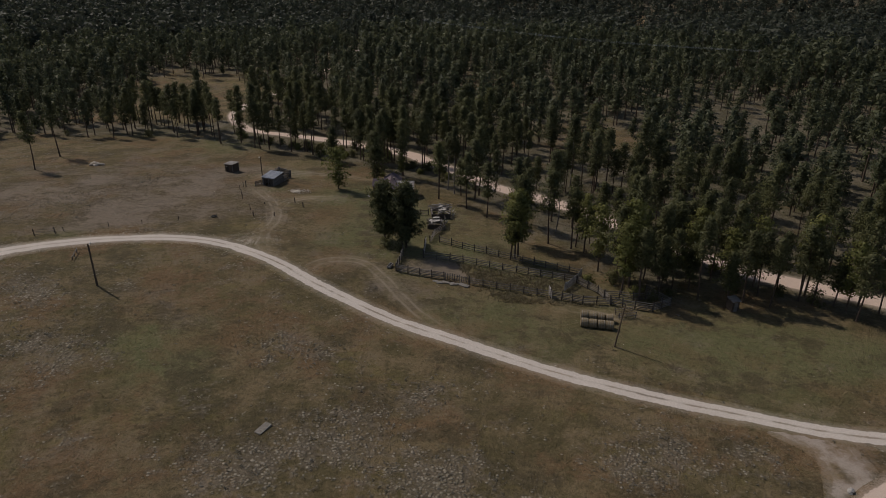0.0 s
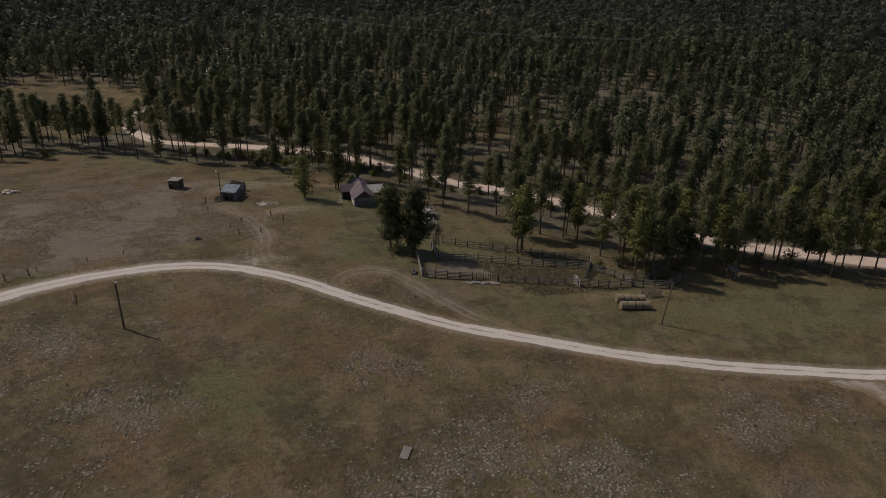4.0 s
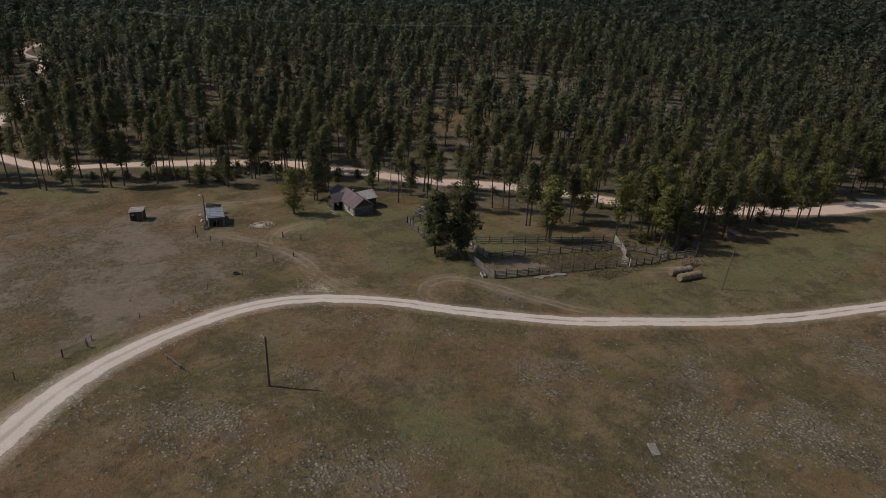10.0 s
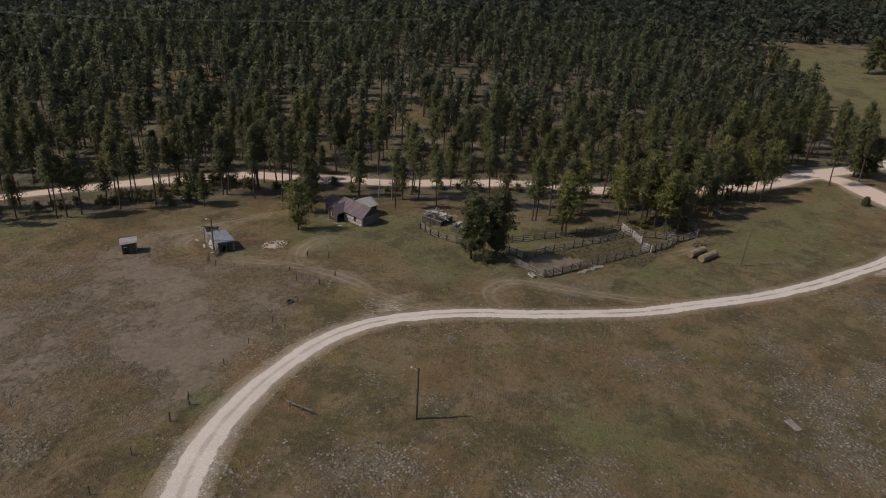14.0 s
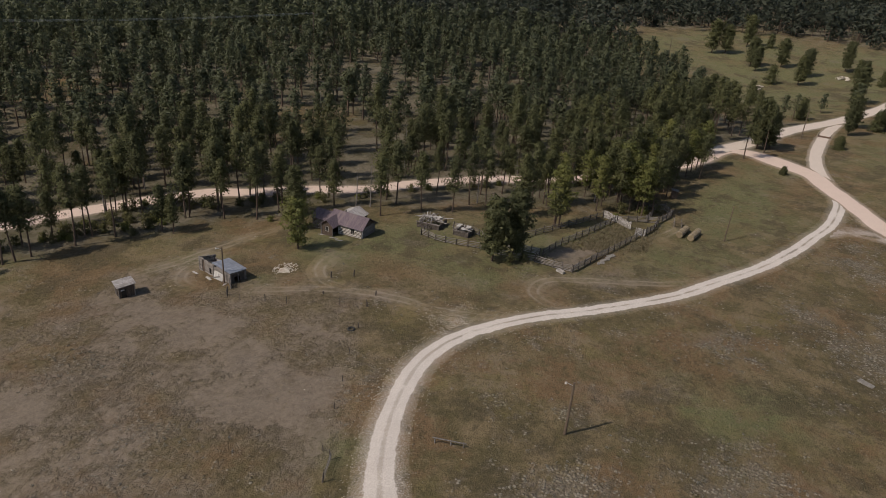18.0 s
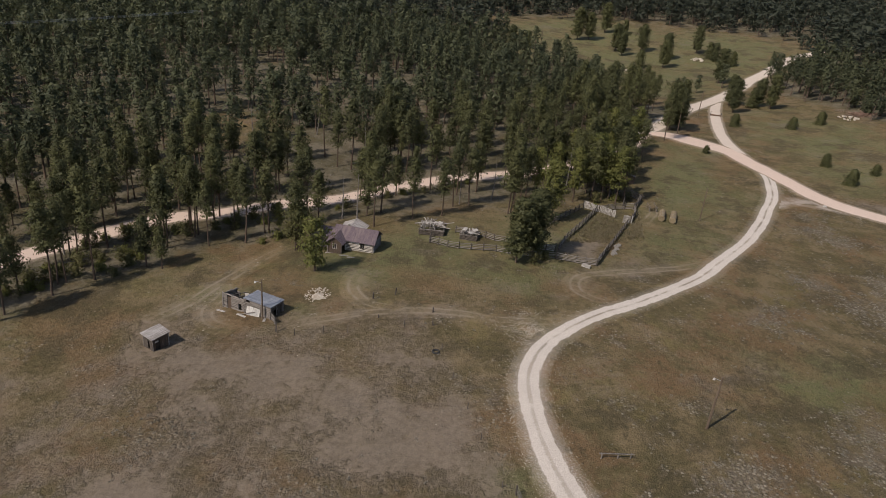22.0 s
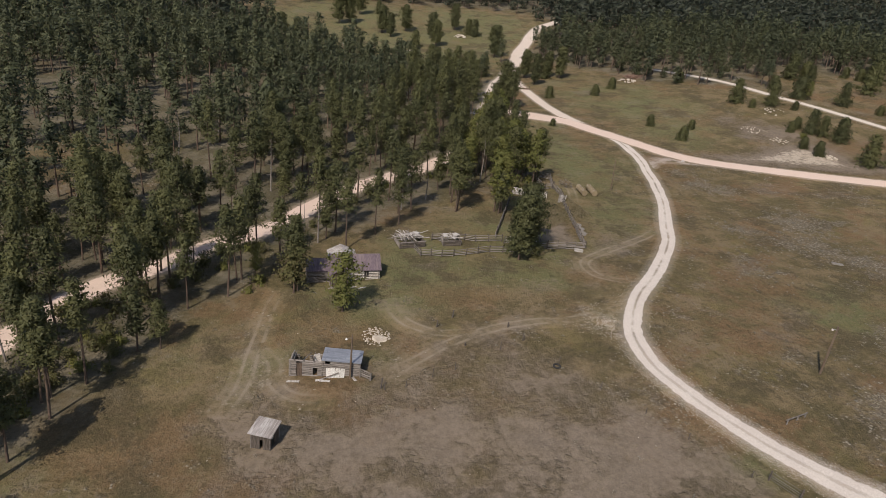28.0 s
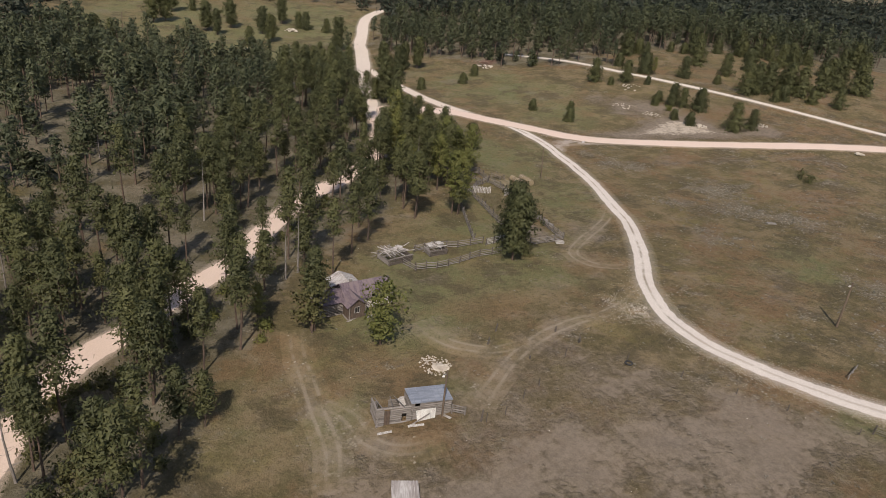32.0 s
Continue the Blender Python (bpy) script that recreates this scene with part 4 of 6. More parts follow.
def woods(name, x, y, branches, per, tufts, size, sides, label, leaf, broad=1.0):
    """A stand of trees too many to count, as one mesh of crowns and one of stems."""
    kinds = []
    for i, (h, low, r) in enumerate(((14.4, 6.2, 2.8), (13.2, 4.8, 3.0), (11.8, 5.2, 2.3), (15.4, 7.2, 2.9), (9.6, 2.8, 2.5), (13.6, 6.6, 2.2), (6.0, 1.0, 1.8))):
        g = np.random.default_rng(80 + i)
        pts, _ = crown_centres(g, h, low, r, branches, per, "pine")
        v, f, soft = sprays(g, pts, tufts, size, size * 0.72, False, r * 0.35)
        k = np.arange(sides) * math.tau / sides
        rings = np.concatenate([np.stack((np.cos(k) * q, np.sin(k) * q, np.full(sides, zz)), 1) for q, zz in ((0.24, -0.4), (0.16, h * 0.5), (0.04, h * 0.95))])
        s = np.arange(sides)
        sf = np.concatenate([np.stack((s + o, (s + 1) % sides + o, (s + 1) % sides + o + sides, s + o + sides), 1) for o in (0, sides)])
        kinds.append((v, f, rings, sf, soft))
    pick = rng.integers(0, len(kinds), len(x))
    cv, cf, ct, cn, sv, sfaces, nc, ns = [], [], [], [], [], [], 0, 0
    for i, (v, f, rings, sf, soft) in enumerate(kinds):
        m = pick == i
        n = int(m.sum())
        a, s = rng.uniform(0, math.tau, n), rng.uniform(0.55, 1.1, n)
        wide = s * rng.uniform(0.85, 1.15, n) * broad
        px, py, pz = x[m], y[m], ground_z(x[m], y[m])
        for src, faces, vs, fs, count in ((v, f, cv, cf, nc), (rings, sf, sv, sfaces, ns)):
            xx = (src[None, :, 0] * np.cos(a)[:, None] - src[None, :, 1] * np.sin(a)[:, None]) * wide[:, None] + px[:, None]
            yy = (src[None, :, 0] * np.sin(a)[:, None] + src[None, :, 1] * np.cos(a)[:, None]) * wide[:, None] + py[:, None]
            zz = src[None, :, 2] * s[:, None] + pz[:, None]
            vs.append(np.stack((xx, yy, zz), -1).reshape(-1, 3))
            fs.append((faces[None] + (np.arange(n) * len(src))[:, None, None]).reshape(-1, faces.shape[1]) + count)
        ct.append(np.repeat(rng.uniform(0, 1, n), len(v)))
        turned = (soft[None, :, 0] * np.cos(a)[:, None] - soft[None, :, 1] * np.sin(a)[:, None], soft[None, :, 0] * np.sin(a)[:, None] + soft[None, :, 1] * np.cos(a)[:, None], np.repeat(soft[None, :, 2], n, 0))
        cn.append(np.stack(turned, -1).reshape(-1, 3))
        nc, ns = nc + n * len(v), ns + n * len(rings)
    stand = new(name)
    tagged(stand, label, "woods", kind="stuff")
    crowns = new("crowns", array_mesh("crowns", np.concatenate(cv), np.concatenate(cf), leaf, (("tone", np.concatenate(ct)),), np.concatenate(cn)))
    stems = new("stems", array_mesh("stems", np.concatenate(sv), np.concatenate(sfaces), FAR_BARK))
    crowns.parent = stems.parent = stand
    tagged(crowns, kind="stuff"), tagged(stems, kind="stuff")


reach = line_gap([(-60, 190), (10, 140), (90, 85), (60, 20)], tx, ty)
mid_ring = reach < 130
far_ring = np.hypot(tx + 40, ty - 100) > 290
woods("pine_wood", tx[mid_ring], ty[mid_ring], 27, 2, 6, 0.76, 4, "open ponderosa pine wood beyond the forest road", FAR_NEEDLES)
woods("hillside_pine_wood", tx[~mid_ring & ~far_ring], ty[~mid_ring & ~far_ring], 18, 2, 4, 1.08, 3, "dense dark pine wood on the valley sides", FAR_NEEDLES)
woods("distant_pine_wood", tx[far_ring], ty[far_ring], 14, 2, 2, 1.8, 3, "dark pine forest over the far hills, tinted blue for haze", HAZE_NEEDLES, 1.25)


# ---- weathered timber, roofing, stone ----
GREY_WOOD = grainy("weathered grey timber", (0.085, 0.073, 0.064), (0.2, 0.178, 0.16), 4.0, (0.3, 2, 2), 0.9, 0.5, (0.06, 0.05, 0.043), per_object=0.45)
POST_WOOD = grainy("dark weathered post", (0.05, 0.042, 0.036), (0.12, 0.1, 0.085), 5.0, (2, 2, 0.3), 0.95, 0.5)
PALE_WOOD = grainy("bleached pale timber", (0.26, 0.238, 0.22), (0.5, 0.47, 0.44), 4.0, (0.4, 2, 2), 0.9, 0.4, (0.2, 0.175, 0.15))
BROWN_WOOD = grainy("brown board siding", (0.06, 0.043, 0.034), (0.14, 0.1, 0.075), 5.0, (3, 3, 0.3), 0.85, 0.5, (0.06, 0.045, 0.035))
POLE_WOOD = grainy("creosoted pole", (0.09, 0.065, 0.048), (0.18, 0.135, 0.095), 3.0, (2, 2, 0.2), 0.9, 0.4, (0.1, 0.07, 0.05))
CHINK = grainy("pale lime chinking", (0.42, 0.38, 0.34), (0.62, 0.58, 0.53), 3.0, (1, 1, 1), 0.9, 0.3, (0.3, 0.26, 0.22))
SHINGLE = grainy("purple-brown asphalt shingle", (0.085, 0.063, 0.074), (0.15, 0.115, 0.13), 2.5, (1, 4, 1), 0.9, 0.4, (0.18, 0.14, 0.14))
PALE_ROOF = grainy("sun-bleached board roofing", (0.26, 0.238, 0.225), (0.46, 0.43, 0.41), 2.0, (3, 0.5, 1), 0.85, 0.4, (0.17, 0.14, 0.125))
TIN = grainy("dull blue-grey tin sheet", (0.2, 0.215, 0.25), (0.32, 0.335, 0.37), 1.2, (0.5, 2, 1), 0.5, 0.2, (0.2, 0.21, 0.24), 0.25)
WHITE_TIN = grainy("whitish corrugated sheet", (0.5, 0.48, 0.45), (0.7, 0.68, 0.64), 1.5, (1, 1, 0.4), 0.6, 0.2, (0.36, 0.3, 0.26))
LIMESTONE = grainy("pale limestone", (0.36, 0.31, 0.25), (0.54, 0.48, 0.4), 2.0, (1, 1, 1), 0.95, 0.6, (0.3, 0.25, 0.2))
CONCRETE = grainy("broken concrete", (0.15, 0.135, 0.118), (0.25, 0.228, 0.2), 3.0, (1, 1, 1), 0.95, 0.5, (0.18, 0.16, 0.14))
STRAW = grainy("weathered hay", (0.15, 0.115, 0.07), (0.27, 0.21, 0.13), 9.0, (1, 5, 5), 0.95, 0.8, (0.12, 0.095, 0.065), per_object=0.25)
RUBBER = grainy("old tyre rubber", (0.02, 0.02, 0.02), (0.045, 0.043, 0.04), 6.0, (1, 1, 1), 0.85, 0.3)
# Near-black for the window panels and the painted shade in the doorway.
DARK_PANEL = grainy("near-black panel in openings", (0.012, 0.012, 0.012), (0.03, 0.028, 0.026), 2.0, (1, 1, 1), 0.3, 0.05)
LAMP_GREY = grainy("galvanised lamp metal", (0.35, 0.35, 0.35), (0.5, 0.5, 0.5), 6.0, (1, 1, 1), 0.45, 0.1, None, 0.6)


def log_wall(parent, a, b, low, high, material=GREY_WOOD, r=0.13, gaps=(), chink=None, seed=1, name="wall_log", uneven=0.0):
    """A wall of stacked logs from a to b (local x, y). gaps: (from, to, low, high) openings along it."""
    rng_w = random.Random(seed)
    a, b = Vector((*a, 0)), Vector((*b, 0))
    length, way = (b - a).length, (b - a).normalized()
    wall = None
    z, k = low + r, 0
    while z < high:
        spans = [(-0.16, length + 0.16)]
        for g0, g1, l, h in gaps:
            if l - r * 0.6 < z < h + r * 0.6:
                spans = [q for s0, s1 in spans for q in ((s0, min(s1, g0)), (max(s0, g1), s1)) if q[1] - q[0] > 0.05]
        for s0, s1 in spans:
            trim = rng_w.uniform(0, uneven) if z > high - 3 * r else 0
            s1 -= trim
            if s1 - s0 > 0.1:
                jit = Vector((0, 0, rng_w.uniform(-0.015, 0.015)))
                wall = part(name, log(a + way * s0 + Vector((0, 0, z)) + jit, a + way * s1 + Vector((0, 0, z)) - jit, r * rng_w.uniform(0.9, 1.05), r * rng_w.uniform(0.82, 1), 6, 0.02, rng_w), material, parent)
        z += r * 2.08
        k += 1
    if chink:
        bm = bmesh.new()
        edges = sorted({0.0, length, *[g for q in gaps for g in q[:2]]})
        for s0, s1 in zip(edges, edges[1:]):
            cut = [q for q in gaps if q[0] <= s0 + 1e-6 and q[1] >= s1 - 1e-6]
            for z0, z1 in ([(low, high)] if not cut else [(low, cut[0][2]), (cut[0][3], high)]):
                if z1 - z0 > 0.05:
                    c = a + way * (s0 + s1) / 2
                    add_box(bm, (s1 - s0, 0.15, z1 - z0), Matrix.Translation((c.x, c.y, (z0 + z1) / 2)) @ Matrix.Rotation(math.atan2(way.y, way.x), 4, "Z"))
        part("chinking", bm, chink, parent, "dark filling between the pale logs")


def board_wall(parent, a, b, low, high_a, high_b, material, seed=1, name="board_wall", gaps=(), peak=None, wide=0.2):
    """Upright boards side by side from a to b; the top follows high_a to high_b, or a peak in the middle."""
    rng_w = random.Random(seed)
    a, b = Vector((*a, 0)), Vector((*b, 0))
    length, way = (b - a).length, (b - a).normalized()
    turn = Matrix.Rotation(math.atan2(way.y, way.x), 4, "Z")
    n = max(1, round(length / wide))
    for i in range(n):
        s = (i + 0.5) / n
        top = high_a + (high_b - high_a) * s if peak is None else high_a + (peak - high_a) * (1 - abs(2 * s - 1))
        pieces = [(low, top + rng_w.uniform(-0.03, 0.03))]
        for g0, g1, l, h in gaps:
            if g0 < s * length < g1:
                pieces = [(low, l), (h, top)]
        for z0, z1 in pieces:
            if z1 - z0 > 0.05:
                c = a + way * s * length
                part("board", add_box(bmesh.new(), (length / n * 0.94, 0.035, z1 - z0), Matrix.Translation((c.x, c.y, (z0 + z1) / 2)) @ turn @ pose(0, rng_w.uniform(-0.008, 0.008), 0, rng_w.uniform(-0.8, 0.8), rng_w.uniform(-0.6, 0.6), 0)), material, parent)


def slab_roof(parent, corners, thick, material, name="roof_slope", ribs=0, label=""):
    """A roof plane with thickness through four corners (two eave, two ridge); ribs: raised seams up the slope."""
    p = [Vector(c) for c in corners]
    n = (p[1] - p[0]).cross(p[3] - p[0]).normalized()
    if n.z < 0:
        n = -n
    bm = bmesh.new()
    lo, hi = [bm.verts.new(q) for q in p], [bm.verts.new(q + n * thick) for q in p]
    bm.faces.new(hi), bm.faces.new(lo[::-1])
    for k in range(4):
        bm.faces.new((lo[k], lo[(k + 1) % 4], hi[(k + 1) % 4], hi[k]))
    bmesh.ops.recalc_face_normals(bm, faces=bm.faces)
    roof = part(name, bm, material, parent, label)
    for i in range(ribs):
        s = (i + 0.5) / ribs
        a, b = p[0].lerp(p[1], s) + n * (thick + 0.012), p[3].lerp(p[2], s) + n * (thick + 0.012)
        part("seam", log(a, b, 0.03, 0.03, 4), material, roof)
    return roof


def gable_roof(parent, x0, x1, y0, y1, eave, ridge, axis_x, material, over=0.3, ribs=0, label=""):
    """Two slopes over the box; the ridge runs along x or along y."""
    if axis_x:
        m = (y0 + y1) / 2
        for y, e in ((y0, -over), (y1, over)):
            drop = over * (ridge - eave) / (y1 - y0) * 2
            slab_roof(parent, ((x0 - over, y + e, eave - drop), (x1 + over, y + e, eave - drop), (x1 + over, m, ridge), (x0 - over, m, ridge)), 0.09, material, "roof_slope", ribs, label)
    else:
        m = (x0 + x1) / 2
        for x, e in ((x0, -over), (x1, over)):
            drop = over * (ridge - eave) / (x1 - x0) * 2
            slab_roof(parent, ((x + e, y0 - over, eave - drop), (x + e, y1 + over, eave - drop), (m, y1 + over, ridge), (m, y0 - over, ridge)), 0.09, material, "roof_slope", ribs, label)


def framed_window(parent, at, size, turn):
    """A small sash window with frame, sill and near-black panel."""
    w, h = size
    win = part("window", box((w, 0.06, h), at, (0, 0, turn)), DARK_PANEL, parent, "near-black panel in the window opening")
    bm = bmesh.new()
    m = pose(*at, 0, 0, turn)
    for s in (-1, 1):
        add_box(bm, (0.07, 0.12, h + 0.14), m @ Matrix.Translation((s * (w / 2 + 0.03), 0, 0)))
        add_box(bm, (w, 0.12, 0.07), m @ Matrix.Translation((0, 0, s * (h / 2 + 0.03))))
    add_box(bm, (0.03, 0.09, h), m)
    frame_ob = part("window_frame", bm, PALE_WOOD, None)
    frame_ob.parent = win


# ---- the log cabin: main block, west end, gabled porch, bleached rear wing ----
def cabin():
    z = gz(-12, 146) - 0.05
    hus = base("log_cabin", -11.5, 147.5, 0, z, label="old log cabin with purple-brown roofs and a boarded porch", category="house")
    ox, oy = -11.5, 147.5
    X = lambda v: v - ox
    Y = lambda v: v - oy
    main = (X(-13.6), X(-9.5), Y(142.3), Y(149.4))
    log_wall(hus, (main[0], main[2]), (main[0], Y(147.2)), -0.3, 2.15, CHINK, 0.13, ((1.6, 2.3, 0.9, 1.7),), POST_WOOD, 3)
    log_wall(hus, (main[0], main[2]), (main[1], main[2]), -0.3, 2.15, GREY_WOOD, 0.13, (), None, 4)
    log_wall(hus, (main[1], main[2]), (main[1], Y(145.3)), -0.9, 2.15, GREY_WOOD, 0.13, (), None, 5)
    framed_window(hus, (main[0], Y(144.25), 1.3), (0.7, 0.8), 90)
    board_wall(hus, (main[0], main[2]), (main[1], main[2]), 2.1, 2.15, 2.15, BROWN_WOOD, 6, "gable_wall", (), 3.55)
    gable_roof(hus, *main, 2.2, 3.65, False, SHINGLE, 0.35)
    west = (X(-13.2), X(-9.8), Y(149.4), Y(153.2))
    log_wall(hus, (west[0], west[2]), (west[0], west[3]), -0.9, 1.85, GREY_WOOD, 0.13, (), None, 7)
    log_wall(hus, (west[0], west[3]), (west[1], west[3]), -0.9, 1.85, GREY_WOOD, 0.13, (), None, 8)
    log_wall(hus, (west[1], west[2]), (west[1], west[3]), -0.9, 1.85, GREY_WOOD, 0.13, (), None, 9)
    board_wall(hus, (west[0], west[3]), (west[1], west[3]), 1.8, 1.85, 1.85, BROWN_WOOD, 10, "gable_wall", (), 2.85)
    gable_roof(hus, west[0], west[1], west[2] + 0.38, west[3], 1.9, 2.95, False, SHINGLE, 0.3)
    porch = (X(-15.4), X(-13.6), Y(147.3), Y(149.9))
    board_wall(hus, (porch[0], porch[2]), (porch[0], porch[3]), -0.2, 2.05, 2.05, BROWN_WOOD, 11, "porch_wall", ((0.95, 1.7, 0.9, 1.8),), 3.0)
    board_wall(hus, (porch[0], porch[3]), (porch[1], porch[3]), -0.4, 2.05, 2.05, BROWN_WOOD, 12, "porch_wall")
    framed_window(hus, (porch[0], Y(148.6), 1.35), (0.7, 0.85), 90)
    for y in (Y(147.35), Y(149.8)):
        part("porch_post", log((porch[0] - 0.1, y, -0.4), (porch[0] - 0.1, y, 2.1), 0.08), GREY_WOOD, hus)
    part("porch_floor", box((2.2, 2.9, 0.16), (porch[0] + 0.9, (porch[2] + porch[3]) / 2, -0.06), bevel=0.02), GREY_WOOD, hus)
    part("sill_beam", box((0.3, 3.4, 0.22), (porch[0] - 0.35, (porch[2] + porch[3]) / 2, -0.1), bevel=0.03), PALE_WOOD, hus, "pale timber beam along the porch foot")
    gable_roof(hus, porch[0], X(-11.6), porch[2], porch[3], 2.1, 3.1, True, SHINGLE, 0.3)
    rear = (X(-9.4), X(-6.7), Y(145.6), Y(149.5))
    for i, (p, q) in enumerate((((rear[0], rear[2]), (rear[1], rear[2])), ((rear[1], rear[2]), (rear[1], rear[3])), ((rear[0], rear[3]), (rear[1], rear[3])))):
        board_wall(hus, p, q, -1.0, 1.95, 1.95, BROWN_WOOD, 14 + i, "rear_wall", ((0.6, 1.9, -1.0, 1.6),) if i == 1 else (), 2.75 if i == 1 else None)
    gable_roof(hus, X(-10.6), rear[1], rear[2], rear[3], 2.05, 2.95, True, PALE_ROOF, 0.3, 9, "sun-bleached pale roof slope")
    part("chimney", box((0.35, 0.35, 0.7), (X(-10.9), Y(147.6), 3.4), bevel=0.03), CONCRETE, hus, "short square chimney stub")
    for dx, dy, s in ((-4.4, -0.9, 2.0), (-4.9, -2.3, 1.6)):
        x, y = ox + dx, oy + dy
        plank = part("plank", box((0.25, s, 0.06), (0, 0, 0.04), (2, 1, 20), 0.01), PALE_WOOD)
        plank.matrix_world = pose(x, y, gz(x, y))
        tagged(plank, "bleached plank lying in the grass by the porch", "plank")


cabin()


# ---- the long log shed, half of it roofless ----
def long_shed():
    x0, y0, turn = -40.3, 148.9, 76.1
    z = gz(-39, 153) - 0.15
    hus = base("log_shed", x0, y0, turn, z, label="weathered log shed half roofed with blue-grey tin", category="shed")
    log_wall(hus, (4.4, 0), (0, 0), -0.3, 2.45, GREY_WOOD, 0.12, ((0.3, 0.9, 1.9, 2.25),), None, 21)
    log_wall(hus, (0, -2.7), (4.4, -2.7), -0.8, 2.15, GREY_WOOD, 0.12, (), None, 22)
    log_wall(hus, (4.4, -2.7), (4.4, 0), -0.5, 2.3, GREY_WOOD, 0.12, (), None, 23)
    log_wall(hus, (8.3, 0), (4.4, 0), -0.3, 2.3, GREY_WOOD, 0.12, ((0.75, 1.45, -0.3, 1.75), (2.75, 3.3, 0.3, 1.1)), None, 24, uneven=0.9)
    log_wall(hus, (8.3, 0), (8.3, -2.7), -0.6, 2.0, GREY_WOOD, 0.12, (), None, 25, uneven=1.2)
    log_wall(hus, (4.4, -2.7), (8.3, -2.7), -0.8, 1.4, GREY_WOOD, 0.12, ((2.0, 3.2, 0.2, 1.4),), None, 26, uneven=1.5)
    part("door", box((0.7, 0.06, 1.95), (7.2, -0.06, 0.75), (0, 0, 4), 0.01), BROWN_WOOD, hus, "dark plank door hanging ajar")
    slab_roof(hus, ((-0.25, 0.22, 2.5), (4.55, 0.22, 2.5), (4.55, -2.9, 2.3), (-0.25, -2.9, 2.3)), 0.07, TIN, "tin_roof", 6, "dull blue-grey tin roof with rust and patches")
    for y in (-0.1, -1.4, -2.6):
        part("corner_post", log((0, y, -0.6), (0, y, 2.3), 0.1), GREY_WOOD, hus)
    part("lintel", log((-0.1, 0.1, 2.28), (-0.1, -2.75, 2.12), 0.1), GREY_WOOD, hus)
    # End boards use darker timber than the log walls: shade put into colour.
    board_wall(hus, (0.05, -0.1), (0.05, -2.6), -0.5, 2.4, 2.2, POST_WOOD, 27, "end_boarding", ((0.7, 1.7, -0.5, 1.5),))
    part("low_rail", log((-0.05, 0, 0.5), (-0.05, -2.7, 0.3), 0.08), GREY_WOOD, hus)
    for i, (x, tilt) in enumerate(((5.4, 0.35), (6.7, -0.5), (7.8, 0.2))):
        part("roof_pole", log((x, 0.3, 2.35), (x + tilt, -2.9, 1.5), 0.07, 0.05), GREY_WOOD, hus)
    part("fallen_panel", box((0.7, 0.05, 1.1), (5.2, -1.4, 1.7), (20, 15, 10), 0.01), PALE_WOOD, hus, "pale fallen panel inside the roofless bay")
    ramp_ob = part("slanting_beam", log((4.6, 0.8, 0.15), (2.4, 0.3, 1.0), 0.07), GREY_WOOD, hus)
    m = hus.matrix_world
    for i, (x, y, tilt) in enumerate(((2.0, 0.42, 14), (2.55, 0.45, 15), (3.1, 0.46, 13), (3.6, 0.52, 17))):
        bm = bmesh.new()
        for k in range(8):
            add_box(bm, (0.055, 0.03, 1.45 - 0.1 * (i == 3)), Matrix.Translation((-0.24 + k * 0.068, 0.018 * (k % 2), 0.72)))
        sheet_ob = part("corrugated_sheet", bm, WHITE_TIN)
        sheet_ob.matrix_world = m @ pose(x, y, 0.0 + 0.15, tilt, 2 * i - 3, 0)
        tagged(sheet_ob, "whitish corrugated sheet leaning on the log shed", "metal sheet", "sheets leaning on the shed")
    for i, (x, y, t, s) in enumerate(((0.45, 0.75, 30, 1.1), (3.9, 1.2, 80, 1.3), (4.6, 1.0, 100, 0.9), (7.7, 1.3, 85, 1.6))):
        bd = part("loose_board", box((0.34, s, 0.05), (0, 0, 0.05), (3, 2, 0), 0.01), PALE_WOOD)
        w = m @ Vector((x, y, 0))
        bd.matrix_world = pose(w.x, w.y, gz(w.x, w.y) + 0.03, 6, 0, turn + t)
        tagged(bd, "pale loose board on the ground by the shed", "board", "loose boards by the shed")
    pen = base("board_fence", *(m @ Vector((-0.2, 0.3, 0))).xy, turn + 152, label="short fence of grey boards beside the log shed", category="fence")
    for x in (0.0, 1.5):
        part("post", log((x, 0, -0.3), (x, 0, 1.25), 0.09), GREY_WOOD, pen)
    for k in range(4):
        part("rail", box((1.7, 0.05, 0.18), (0.75, 0.08, 0.3 + 0.27 * k), (0, random.uniform(-2, 2), 0), 0.01), GREY_WOOD, pen)


long_shed()


